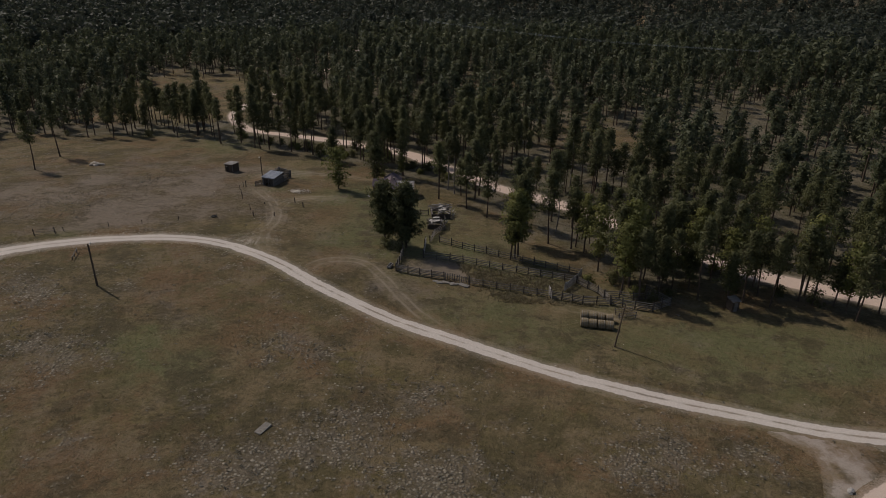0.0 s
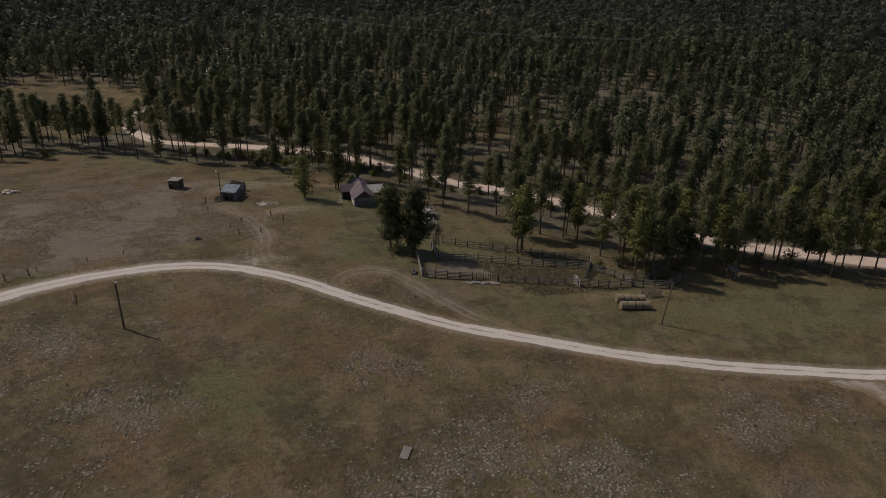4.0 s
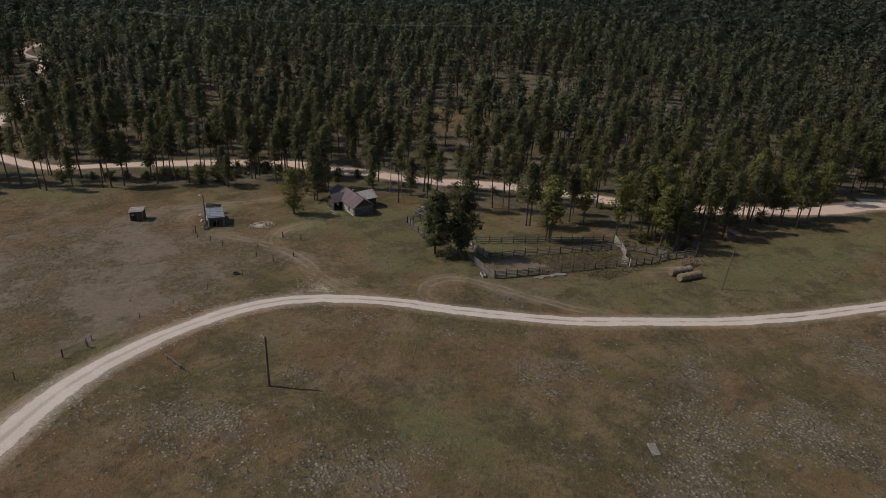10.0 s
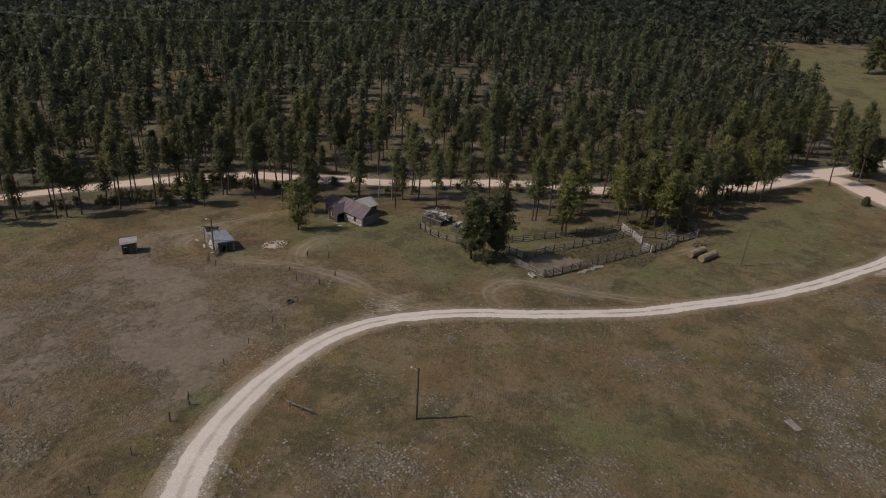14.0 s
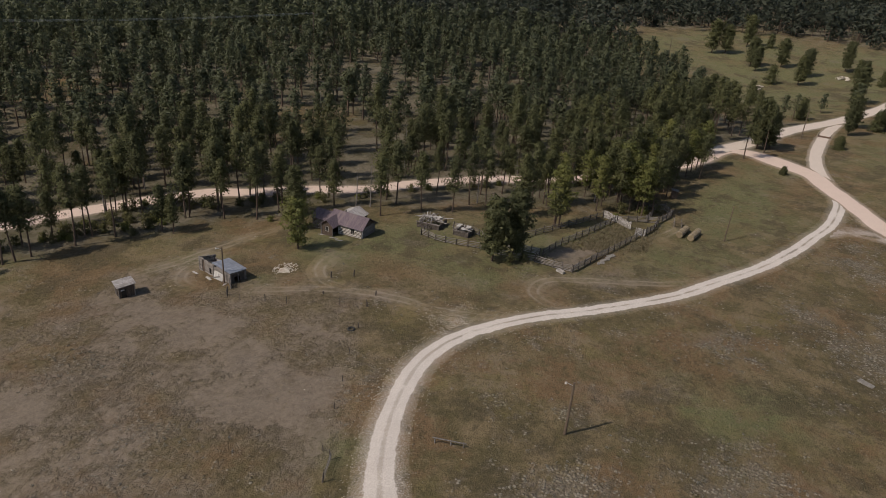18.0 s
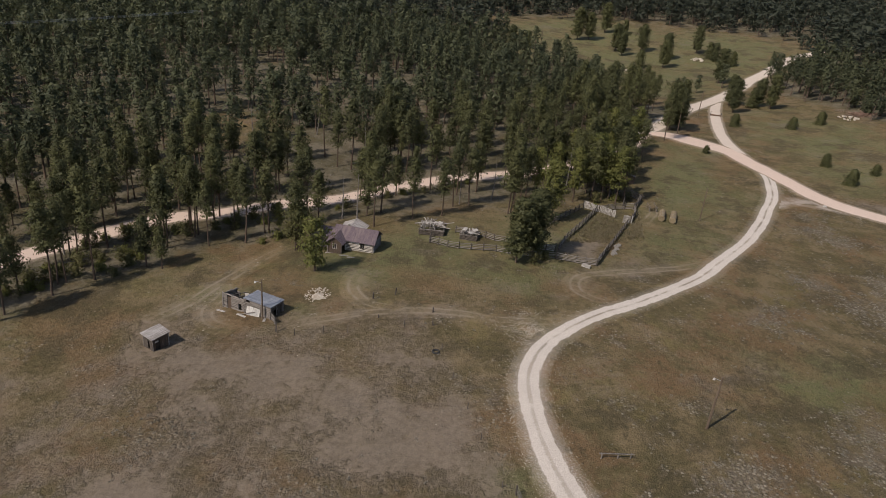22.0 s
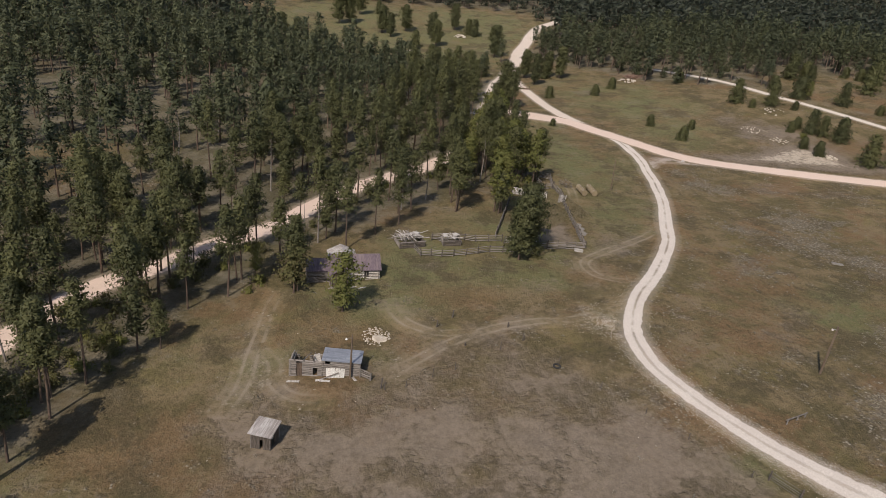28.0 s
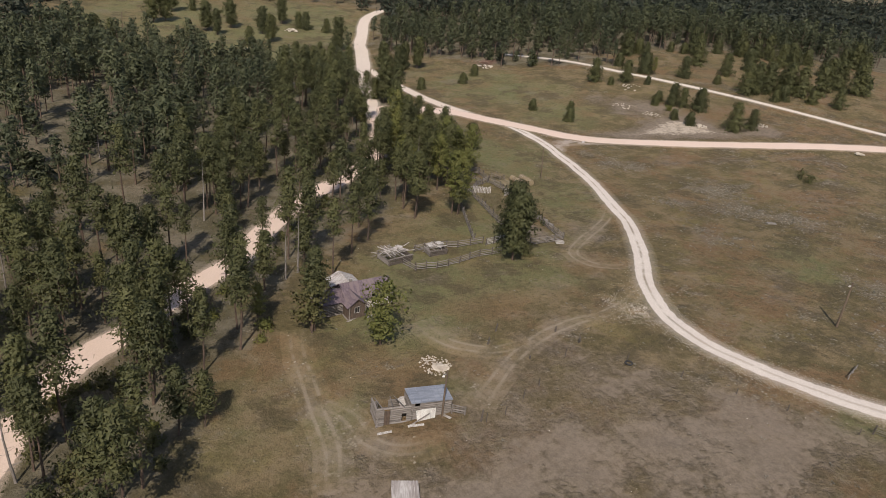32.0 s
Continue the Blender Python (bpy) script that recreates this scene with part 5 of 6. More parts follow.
# ---- the little plank hut ----
def hut():
    x0, y0, turn = -51.7, 159.55, 64.5
    z = gz(-50.6, 159.8) - 0.08
    hus = base("plank_hut", x0, y0, turn, z, label="small dark plank hut with a pale tin roof", category="hut")
    w, d = 2.15, 2.2
    board_wall(hus, (0, 0), (w, 0), -0.1, 1.95, 1.95, POST_WOOD, 31, "plank_wall", ((0.9, 1.15, -0.1, 1.3),), None, 0.17)
    board_wall(hus, (w, 0), (w, -d), -0.2, 1.95, 2.1, BROWN_WOOD, 32, "plank_wall", (), None, 0.17)
    board_wall(hus, (0, -d), (w, -d), -0.3, 2.1, 2.1, BROWN_WOOD, 33, "plank_wall", (), None, 0.17)
    board_wall(hus, (0, 0), (0, -d), -0.1, 1.95, 2.1, BROWN_WOOD, 34, "plank_wall", ((0.35, 1.0, -0.1, 1.6),), None, 0.17)
    # Added sheet: the dark of the hut's inside is its colour.
    part("doorway", box((0.04, 0.7, 1.7), (0.08, -0.68, 0.75)), DARK_PANEL, hus, "near-black panel painted as shade in the doorway")
    part("sign_board", box((0.03, 0.5, 0.22), (-0.05, -0.5, 1.45), (0, 0, 0), 0.004), PALE_WOOD, hus, "pale blank board beside the door")
    slab_roof(hus, ((-0.25, 0.3, 1.98), (w + 0.25, 0.3, 1.98), (w + 0.2, -d - 0.25, 2.17), (-0.2, -d - 0.25, 2.17)), 0.06, PALE_ROOF, "tin_roof", 9, "pale corrugated roof sheets")
    for x, y in ((0, 0), (w, 0), (0, -d), (w, -d)):
        part("corner_post", log((x, y, -0.4), (x, y, 2.0), 0.07), GREY_WOOD, hus)


hut()


def outhouse(x, y, turn):
    hus = base("outhouse", x, y, turn, gz(x, y) - 0.1, label="small dark outhouse with a grey slanted roof", category="outhouse")
    for i, (p, q) in enumerate((((-0.65, -0.65), (0.65, -0.65)), ((0.65, -0.65), (0.65, 0.65)), ((0.65, 0.65), (-0.65, 0.65)), ((-0.65, 0.65), (-0.65, -0.65)))):
        board_wall(hus, p, q, 0, 1.9, 1.9, BROWN_WOOD, 40 + i, "plank_wall", (), None, 0.16)
    part("door", box((0.6, 0.04, 1.6), (0, -0.69, 0.9), bevel=0.008), GREY_WOOD, hus)
    slab_roof(hus, ((-0.8, -0.85, 1.88), (0.8, -0.85, 1.88), (0.8, 0.85, 2.12), (-0.8, 0.85, 2.12)), 0.07, GREY_WOOD, "roof_slope", 0, "grey slanted plank roof")


outhouse(45.8, 97.2, 15)

# ---- fences ----
POST_MESH, RAIL_MESH, SLAT_MESH, PALE_SLAT, PALE_RAIL = [], [], [], [], []
for i in range(4):
    for store, bm in ((POST_MESH, log((0, 0, -0.35), (0, 0, 1.0), 0.095, 0.08, 7, 0.02)), (RAIL_MESH, add_log(bmesh.new(), (0, 0, 0), (1, 0, 0), 0.062, 0.05, 6, 0.01)), (SLAT_MESH, box((0.14, 0.04, 1.0), (0, 0, 0.5), bevel=0.008)),
                      (PALE_SLAT, box((0.17, 0.04, 1.0), (0, 0, 0.5), bevel=0.008)), (PALE_RAIL, add_log(bmesh.new(), (0, 0, 0), (1, 0, 0), 0.07, 0.06, 6, 0.01))):
        me = bpy.data.meshes.new("timber")
        bm.to_mesh(me)
        bm.free()
        me.materials.append(POST_WOOD if store is POST_MESH else PALE_WOOD if store is PALE_SLAT or store is PALE_RAIL else GREY_WOOD)
        store.append(me)


def fence(name, line, height, rails, step, label, category="fence", group="", rail_r=1.0, sag=0.06, seed=1, skip=(), posts_only=False, pale=False):
    """Posts along a line with rails between them; every post and rail is a part."""
    rng_f = random.Random(seed)
    thing = base(name, *line[0], label=label, category=category, group=group)
    inv = thing.matrix_world.inverted()
    pts = []
    for (xa, ya), (xb, yb) in zip(line, line[1:]):
        n = max(1, round(math.hypot(xb - xa, yb - ya) / step))
        pts += [(xa + (xb - xa) * i / n, ya + (yb - ya) * i / n) for i in range(n)]
    pts.append(line[-1])
    for i, (x, y) in enumerate(pts):
        h = height * rng_f.uniform(1.05, 1.3)
        ob = new("post", rng_f.choice(POST_MESH))
        ob.parent = thing
        ob.matrix_local = inv @ pose(x, y, gz(x, y), rng_f.uniform(-4, 4), rng_f.uniform(-4, 4), rng_f.uniform(0, 360)) @ Matrix.Diagonal((0.65, 0.65, h, 1) if posts_only else (1, 1, h, 1))
    if posts_only:
        return thing
    for i, ((xa, ya), (xb, yb)) in enumerate(zip(pts, pts[1:])):
        if i in skip:
            continue
        length = math.hypot(xb - xa, yb - ya)
        for k in range(rails):
            f = (k + 0.75) / (rails + 0.15) * height
            a = Vector((xa, ya, gz(xa, ya) + f + rng_f.uniform(-sag, sag)))
            b = Vector((xb, yb, gz(xb, yb) + f + rng_f.uniform(-sag, sag)))
            side = Vector((ya - yb, xb - xa, 0)) / length * 0.1 * (1 if i % 2 else 0.7)
            ob = new("rail", rng_f.choice(PALE_RAIL if pale else RAIL_MESH))
            ob.parent = thing
            turn = (b - a).to_track_quat("X", "Z").to_matrix().to_4x4()
            ob.matrix_local = inv @ Matrix.Translation(a + side - (b - a) * 0.04) @ turn @ Matrix.Diagonal((length * 1.09, 1.0 * rail_r, 1.25 * rail_r, 1))
    return thing


def slat_gate(name, a, b, height, step, label, mat=None, pale=False):
    """Close-set upright slats on two cross rails."""
    thing = base(name, *a, label=label, category="gate")
    inv = thing.matrix_world.inverted()
    rng_f = random.Random(5)
    n = max(2, round(math.hypot(b[0] - a[0], b[1] - a[1]) / step))
    turn = math.degrees(math.atan2(b[1] - a[1], b[0] - a[0]))
    for i in range(n + 1):
        x, y = a[0] + (b[0] - a[0]) * i / n, a[1] + (b[1] - a[1]) * i / n
        ob = new("slat", rng_f.choice(PALE_SLAT if pale else SLAT_MESH))
        ob.parent = thing
        ob.matrix_local = inv @ pose(x, y, gz(x, y) + 0.05, 0, rng_f.uniform(-3, 3), turn) @ Matrix.Diagonal((1.3 if pale else 1, 1, height * rng_f.uniform(0.9, 1.1), 1))
    for f in (0.35, 0.85):
        p, q = Vector((*a, gz(*a) + f * height)), Vector((*b, gz(*b) + f * height))
        ob = new("cross_rail", RAIL_MESH[0])
        ob.parent = thing
        ob.matrix_local = inv @ Matrix.Translation(p) @ (q - p).to_track_quat("X", "Z").to_matrix().to_4x4() @ Matrix.Diagonal(((q - p).length, 0.8, 0.8, 1))


GREY_RAILS = "weathered grey pole fence of the corral"
fence("corral_fence", [(-7.8, 104.7), (0.2, 102.8)], 1.3, 5, 2.1, GREY_RAILS, group="corral fences", seed=1)
slat_gate("slat_gate", (0.4, 102.7), (4.2, 101.8), 1.25, 0.38, "row of dark upright slats in the corral fence")
fence("corral_fence", [(4.4, 101.7), (17.2, 98.5)], 1.2, 3, 2.15, GREY_RAILS, group="corral fences", seed=2)
fence("corral_fence", [(-7.8, 104.9), (-7.0, 111.4)], 1.35, 5, 1.6, GREY_RAILS, group="corral fences", seed=3)
fence("corral_fence", [(-3.4, 111.4), (3.5, 110.2), (12.5, 107.5), (22.4, 104.8)], 1.3, 4, 2.15, GREY_RAILS, group="corral fences", seed=4)
fence("corral_fence", [(-0.6, 119.0), (14.1, 112.0), (23.6, 107.6)], 1.25, 3, 2.2, GREY_RAILS, group="corral fences", seed=5)
fence("corral_fence", [(17.2, 98.2), (22.0, 97.0), (26.4, 97.0), (30.0, 96.0), (32.6, 95.3)], 1.4, 5, 1.9, GREY_RAILS, group="corral fences", seed=6)
fence("corral_fence", [(32.6, 95.4), (36.0, 97.5), (33.4, 102.2)], 1.5, 5, 1.7, GREY_RAILS, group="corral fences", seed=7)
fence("corral_fence", [(22.4, 104.4), (25.2, 101.0), (26.4, 97.2)], 1.4, 5, 1.9, GREY_RAILS, group="corral fences", seed=8)
fence("corral_fence", [(26.0, 99.5), (30.5, 99.0), (34.6, 99.6)], 1.4, 4, 2.0, GREY_RAILS, group="corral fences", seed=9)
slat_gate("loading_gate", (23.7, 107.5), (22.2, 104.6), 1.5, 0.3, "bleached upright boards at the corral corner", pale=True)
slat_gate("loading_gate", (22.0, 104.2), (19.8, 101.2), 1.5, 0.3, "bleached upright boards of the corral alley", pale=True)
slat_gate("loading_gate", (17.0, 99.6), (17.2, 98.0), 1.5, 0.25, "bleached boards closing the corral alley", pale=True)
fence("pen_fence", [(-6.2, 134.0), (-7.2, 130.6), (-7.4, 126.4), (-6.8, 122.0), (-7.6, 117.6), (-7.0, 111.6)], 1.25, 4, 1.9, "old grey pole fence of the small pens", group="pen fences", seed=11)
fence("pen_fence", [(0.3, 130.6), (0.3, 126.6), (-1.6, 123.0), (-2.4, 118.4)], 1.3, 4, 1.9, "old grey pole fence of the small pens", group="pen fences", seed=12)
fence("alley_fence", [(-3.2, 118.2), (-3.5, 112.0)], 1.3, 5, 1.5, "bleached rail fence of a narrow alley", group="pen fences", seed=13, pale=True)
fence("pen_fence", [(-6.4, 134.0), (-3.0, 134.4)], 1.1, 3, 1.7, "broken end of the old pole fence", group="pen fences", seed=14)
fence("wire_fence_posts", [(-43.9, 146.3), (-44.0, 143.8), (-42.7, 140.3), (-41.7, 137.2), (-38.3, 130.3), (-36.8, 126.7)], 1.0, 0, 9, "thin leaning fence posts round the bare yard", posts_only=True, seed=15)
fence("wire_fence_posts", [(-36.8, 126.5), (-43, 124.1), (-49.3, 121.4), (-55, 118.6), (-60, 116.3), (-66.5, 113.2)], 0.75, 0, 9, "short weathered posts of an old wire fence", posts_only=True, seed=16)
fence("gate_fence", [(-67.2, 111.8), (-70.2, 110.6)], 1.1, 4, 3.4, "two dark posts with thin rails beside the gravel road", rail_r=0.4, seed=17)
fence("wire_fence_posts", [(-70.2, 110.6), (-75.5, 108.3), (-80.7, 105.9), (-86, 103.4)], 0.9, 0, 9, "short posts of a wire fence along the road", posts_only=True, seed=18)
for i, (x, y, h) in enumerate(((-30.8, 137.0, 1.15), (-28.6, 134.2, 1.2), (-43.5, 146.7, 1.5), (-33.0, 127.5, 0.8), (-36.5, 134.5, 0.5))):
    ob = new("stump_post", POST_MESH[i % 4].copy())
    ob.matrix_world = pose(x, y, gz(x, y), 3, -4, 40 * i) @ Matrix.Diagonal((1.2, 1.2, h, 1))
    tagged(ob, "lone weathered post standing in the grass", "post", "lone posts")


# ---- poles with yard lamps ----
def pole(x, y, height, lean, turn, lamp, radius=0.13, label="tall wooden pole with a yard lamp"):
    thing = base("lamp_pole" if lamp else "wooden_pole", x, y, turn, label=label, category="pole")
    tip = (lean * height, 0, height)
    part("shaft", log((0, 0, -0.5), tip, radius, radius * 0.7, 9, 0.02), POLE_WOOD, thing)
    if lamp:
        z = height * 0.93
        arm = part("arm", log((lean * z, 0, z), (lean * z + 0.75, 0, z + 0.25), 0.03, 0.03, 6), LAMP_GREY, thing)
        bm = bmesh.new()
        bmesh.ops.create_cone(bm, cap_ends=True, segments=10, radius1=0.15, radius2=0.07, depth=0.2, matrix=Matrix.Translation((lean * z + 0.85, 0, z + 0.2)))
        part("lamp_head", bm, WHITE_TIN, thing, "pale lamp shade")
    return thing


pole(-51.3, 92.5, 6.9, 0.0, 98, True, 0.17)
pole(-40.55, 149.95, 6.2, 0.0, 120, True)
pole(24.1, 84.0, 7.0, 0.12, -5, False, 0.12, "bare wooden pole that leans a little")
pole(251, 136, 9.0, 0.0, 0, False, 0.16, "distant power pole in the far meadow")
pole(126, 73, 9.0, 0.02, 0, False, 0.15, "wooden pole beside the gravel road")


def power_line(a, b, height, sag):
    """Two poles with a crossarm and three hanging wires between them."""
    turn = math.degrees(math.atan2(b[1] - a[1], b[0] - a[0]))
    line = base("power_line", *a, label="overhead power line with three wires above the pines", category="power line")
    inv = line.matrix_world.inverted()
    heads = []
    for x, y in (a, b):
        m = pose(x, y, gz(x, y), 0, 0, turn)
        for name, bm in (("pole", log((0, 0, -0.5), (0, 0, height + 0.6), 0.2, 0.13, 8)), ("crossarm", box((0.14, 3.2, 0.16), (0, 0, height), bevel=0.02))):
            part(name, bm, POLE_WOOD, line).matrix_local = inv @ m
        heads.append(m)
    for k in (-1.45, 0.0, 1.45):
        bm = bmesh.new()
        pts = [(heads[0] @ Vector((0, k, height + 0.15))).lerp(heads[1] @ Vector((0, k, height + 0.15)), f) - Vector((0, 0, sag * 4 * f * (1 - f))) for f in np.linspace(0, 1, 13)]
        for p, q in zip(pts, pts[1:]):
            add_log(bm, p, q, 0.025, 0.025, 4)
        part("wire", bm, LAMP_GREY, line).matrix_local = inv


power_line((-10, 330.5), (104, 238.5), 16.5, 1.8)


# ---- hay, rocks, slabs and odds and ends ----
def round_bale(x, y, turn, seed):
    """A round bale lying on its side, with uneven coat, pressed-in ends and twine."""
    g = random.Random(seed)
    thing = base("round_bale", x, y, turn, gz(x, y) - 0.03, label="weathered round hay bale lying in a row", category="hay bale", group="round hay bales")
    r, w = 0.66, 1.15
    bm = bmesh.new()
    rings = []
    for s, f in ((-0.5, 0.35), (-0.5, 0.8), (-0.46, 0.97), (-0.3, 1.0), (0, 1.02), (0.3, 1.0), (0.46, 0.97), (0.5, 0.8), (0.5, 0.35)):
        rings.append([bm.verts.new((s * w * (0.94 if f == 0.35 else 1), math.cos(k * math.tau / 20) * r * f * g.uniform(0.97, 1.03), r * 0.97 + math.sin(k * math.tau / 20) * r * f * g.uniform(0.96, 1.03))) for k in range(20)])
    for lo, hi in zip(rings, rings[1:]):
        for k in range(20):
            bm.faces.new((lo[k], lo[(k + 1) % 20], hi[(k + 1) % 20], hi[k]))
    bm.faces.new(rings[0][::-1]), bm.faces.new(rings[-1])
    part("hay", bm, STRAW, thing)
    for s in (-0.3, 0, 0.3):
        bm = bmesh.new()
        bmesh.ops.create_circle(bm, segments=20, radius=r * 1.03)
        made = bmesh.ops.extrude_edge_only(bm, edges=bm.edges[:])
        bmesh.ops.translate(bm, verts=[e for e in made["geom"] if isinstance(e, bmesh.types.BMVert)], vec=(0, 0, 0.03))
        bmesh.ops.transform(bm, matrix=pose(s * w, 0, r * 0.97, 0, 90, 0), verts=bm.verts)
        part("twine", bm, PALE_WOOD, thing)


for i in range(4):
    round_bale(20.9 + i * 1.22, 89.7 - i * 0.18, -8, 60 + i)
    round_bale(21.3 + i * 1.22, 91.9 - i * 0.16, -8, 70 + i)


def stone_bm(g, size, flat=0.6):
    bm = bmesh.new()
    bmesh.ops.create_icosphere(bm, subdivisions=1, radius=0.5)
    for v in bm.verts:
        v.co = Vector((v.co.x * size * g.uniform(0.75, 1.25), v.co.y * size * g.uniform(0.75, 1.25), v.co.z * size * flat * g.uniform(0.7, 1.2)))
    return bm


def rock_heap(name, x, y, spread, count, size, label, mat=LIMESTONE, seed=1):
    g = random.Random(seed)
    thing = base(name, x, y, label=label, category="rock pile")
    for i in range(count):
        a, d = g.uniform(0, 6.28), spread * math.sqrt(g.random())
        s = size * g.uniform(0.4, 1.3)
        px, py = x + math.cos(a) * d, y + math.sin(a) * d * 0.75
        bm = stone_bm(g, s, 0.55)
        bmesh.ops.transform(bm, matrix=Matrix.Translation((px - x, py - y, gz(px, py) - gz(x, y) + max(0.0, (1 - d / spread)) * size * 0.5 + s * 0.1)) @ pose(0, 0, 0, g.uniform(-20, 20), g.uniform(-20, 20), g.uniform(0, 360)), verts=bm.verts)
        part("rock", bm, mat, thing)


def pale_mound(x, y, r, h, label):
    g = random.Random(8)
    bm = bmesh.new()
    rings = [[bm.verts.new((math.cos(k * math.tau / 16) * r * f * g.uniform(0.8, 1.15), math.sin(k * math.tau / 16) * r * f * 0.8 * g.uniform(0.8, 1.15), z)) for k in range(16)] for f, z in ((1.0, -0.12), (0.7, 0.5 * h), (0.35, h * g.uniform(0.8, 1.1)))]
    for lo, hi in zip(rings, rings[1:]):
        for k in range(16):
            bm.faces.new((lo[k], lo[(k + 1) % 16], hi[(k + 1) % 16], hi[k]))
    bm.faces.new(rings[-1])
    ob = part("spoil_mound", bm, LIMESTONE)
    ob.matrix_world = pose(x, y, gz(x, y), 0, 0, 40)
    tagged(ob, label, "mound")


pale_mound(-32.3, 144.9, 1.3, 0.2, "low pale mound of crushed limestone")
rock_heap("rock_pile", -31.5, 145.4, 2.5, 150, 0.27, "low heap of pale limestone rubble in the grass", seed=1)
rock_heap("rock_pile", -83.4, 162.3, 1.6, 22, 1.0, "heap of pale boulders in the pasture", seed=2)
rock_heap("rock_pile", 1.0, -4.0, 1.2, 9, 1.0, "pale boulders at the roadside", seed=3)
rock_heap("rock_outcrop", 37.2, 15.5, 1.8, 16, 1.1, "broad pale rocks breaking out of the road bank", seed=4)
rock_heap("rock_outcrop", 29.0, -1.0, 2.2, 40, 0.5, "heap of pale broken rock on the bank", seed=5)
rock_heap("rock_outcrop", 52.4, 19.5, 3.2, 34, 0.5, "flat pale stones in the worn slope", seed=11)
rock_heap("rock_outcrop", 63.5, 20.5, 3.6, 34, 0.5, "flat pale stones in the worn slope", seed=12)
rock_heap("rock_outcrop", 133.0, 25.0, 4.0, 22, 1.2, "pale rocks at the edge of the wood", seed=6)
rock_heap("rock_outcrop", 78.0, 3.5, 5.0, 18, 0.8, "scattered pale stones on the slope", seed=7)
rock_heap("rock_outcrop", 250.0, 60.0, 3.5, 14, 1.6, "pale boulders in the far meadow", seed=8)
rock_heap("rock_outcrop", 215.0, 92.0, 4.0, 14, 1.4, "pale boulders among the far pines", seed=9)
rock_heap("stone_marker", 42.1, 55.2, 0.3, 3, 0.7, "white boulder beside the road fork", PALE_WOOD, 10)


def slab(x, y, turn, size, label, mat=CONCRETE):
    bm = box((*size, 0.3), (0, 0, 0.02), (1.5, -1, 0), 0.04)
    bmesh.ops.subdivide_edges(bm, edges=bm.edges[:], cuts=2)
    g = random.Random(3)
    for v in bm.verts:
        v.co += Vector((g.uniform(-0.06, 0.06), g.uniform(-0.06, 0.06), g.uniform(-0.02, 0.03)))
    ob = part("stone_slab", bm, mat)
    ob.matrix_world = pose(x, y, gz(x, y), 0, 0, turn)
    tagged(ob, label, "slab")


slab(-19.7, 61.9, 62, (1.9, 0.9), "pale flat stone slab lying in the pasture")
slab_g = random.Random(12)
for i in range(7):
    slab(-1.2 + i * 0.85 + slab_g.uniform(-0.2, 0.2), 101.9 - i * 0.17 + slab_g.uniform(-0.35, 0.2), slab_g.uniform(-40, 30), (slab_g.uniform(0.8, 1.4), slab_g.uniform(0.5, 0.9)), "broken piece of a concrete slab before the corral")


def trough(x, y, turn):
    thing = base("feed_trough", x, y, turn, label="small weathered plank trough beside the corral fence", category="trough")
    part("bottom", box((1.4, 0.5, 0.05), (0, 0, 0.12), bevel=0.01), GREY_WOOD, thing)
    for s in (-1, 1):
        part("side_board", box((1.5, 0.05, 0.42), (0, s * 0.27, 0.3), (s * 8, 0, 0), 0.01), PALE_WOOD, thing)
        part("end_board", box((0.05, 0.5, 0.4), (s * 0.7, 0, 0.3), bevel=0.01), PALE_WOOD, thing)


trough(-8.9, 106.4, 70)
heap_g = random.Random(9)
brush = bmesh.new()
for _ in range(60):
    a = heap_g.uniform(0, 6.28)
    p = Vector((heap_g.gauss(0, 0.7), heap_g.gauss(0, 0.35), heap_g.uniform(0, 0.25)))
    add_log(brush, p, p + Vector((math.cos(a) * 0.5, math.sin(a) * 0.5, heap_g.uniform(0, 0.35))), 0.025, 0.01, 3)
slash = bmesh.new()
for _ in range(420):
    a = heap_g.uniform(0, 6.28)
    p = Vector((heap_g.gauss(0, 3.2), heap_g.gauss(0, 1.5), heap_g.uniform(0, 0.7)))
    add_log(slash, p, p + Vector((math.cos(a) * 1.3, math.sin(a) * 1.3, heap_g.uniform(-0.1, 0.5))), 0.07, 0.02, 3)
slash_ob = part("slash_pile", slash, grainy("reddish dead brushwood", (0.14, 0.085, 0.065), (0.26, 0.17, 0.13), 3.0))
slash_ob.matrix_world = pose(139, 19, gz(139, 19), 0, 0, 120)
tagged(slash_ob, "wide heap of reddish dead branches by the wood", "brush heap", kind="stuff")
brush_ob = part("brush_heap", brush, BARK)
brush_ob.matrix_world = pose(1.6, 102.0, gz(1.6, 102.0))
tagged(brush_ob, "small heap of dark brushwood by the slab", "brush heap", kind="stuff")


def cattle_guard(x, y, turn, width):
    """A grid of steel rails set across a road, with a low post at each end."""
    thing = base("cattle_guard", x, y, turn, gz(x, y) + 0.1, label="rusty cattle guard of steel rails across the gravel road", category="cattle guard")
    for k in range(7):
        part("rail", log((-width / 2, -0.9 + 0.3 * k, 0.12), (width / 2, -0.9 + 0.3 * k, 0.12), 0.06, 0.06, 6), RUST, thing)
    for sx in (-0.5, 0.5):
        part("side_beam", box((0.2, 2.1, 0.2), (sx * width, 0, 0.08), bevel=0.02), RUST, thing)
        part("post", log((sx * width * 1.06, 0, -0.3), (sx * width * 1.06, 0, 1.2), 0.1, 0.09), POST_WOOD, thing)


RUST = grainy("rusty steel", (0.09, 0.055, 0.038), (0.17, 0.105, 0.07), 4.0, (1, 1, 1), 0.8, 0.3)
cattle_guard(130.9, 66.6, -95, 3.2)
plant(YOUNG[1], 79.6, 76.1, 0.42, 40, "young pines on the slope")


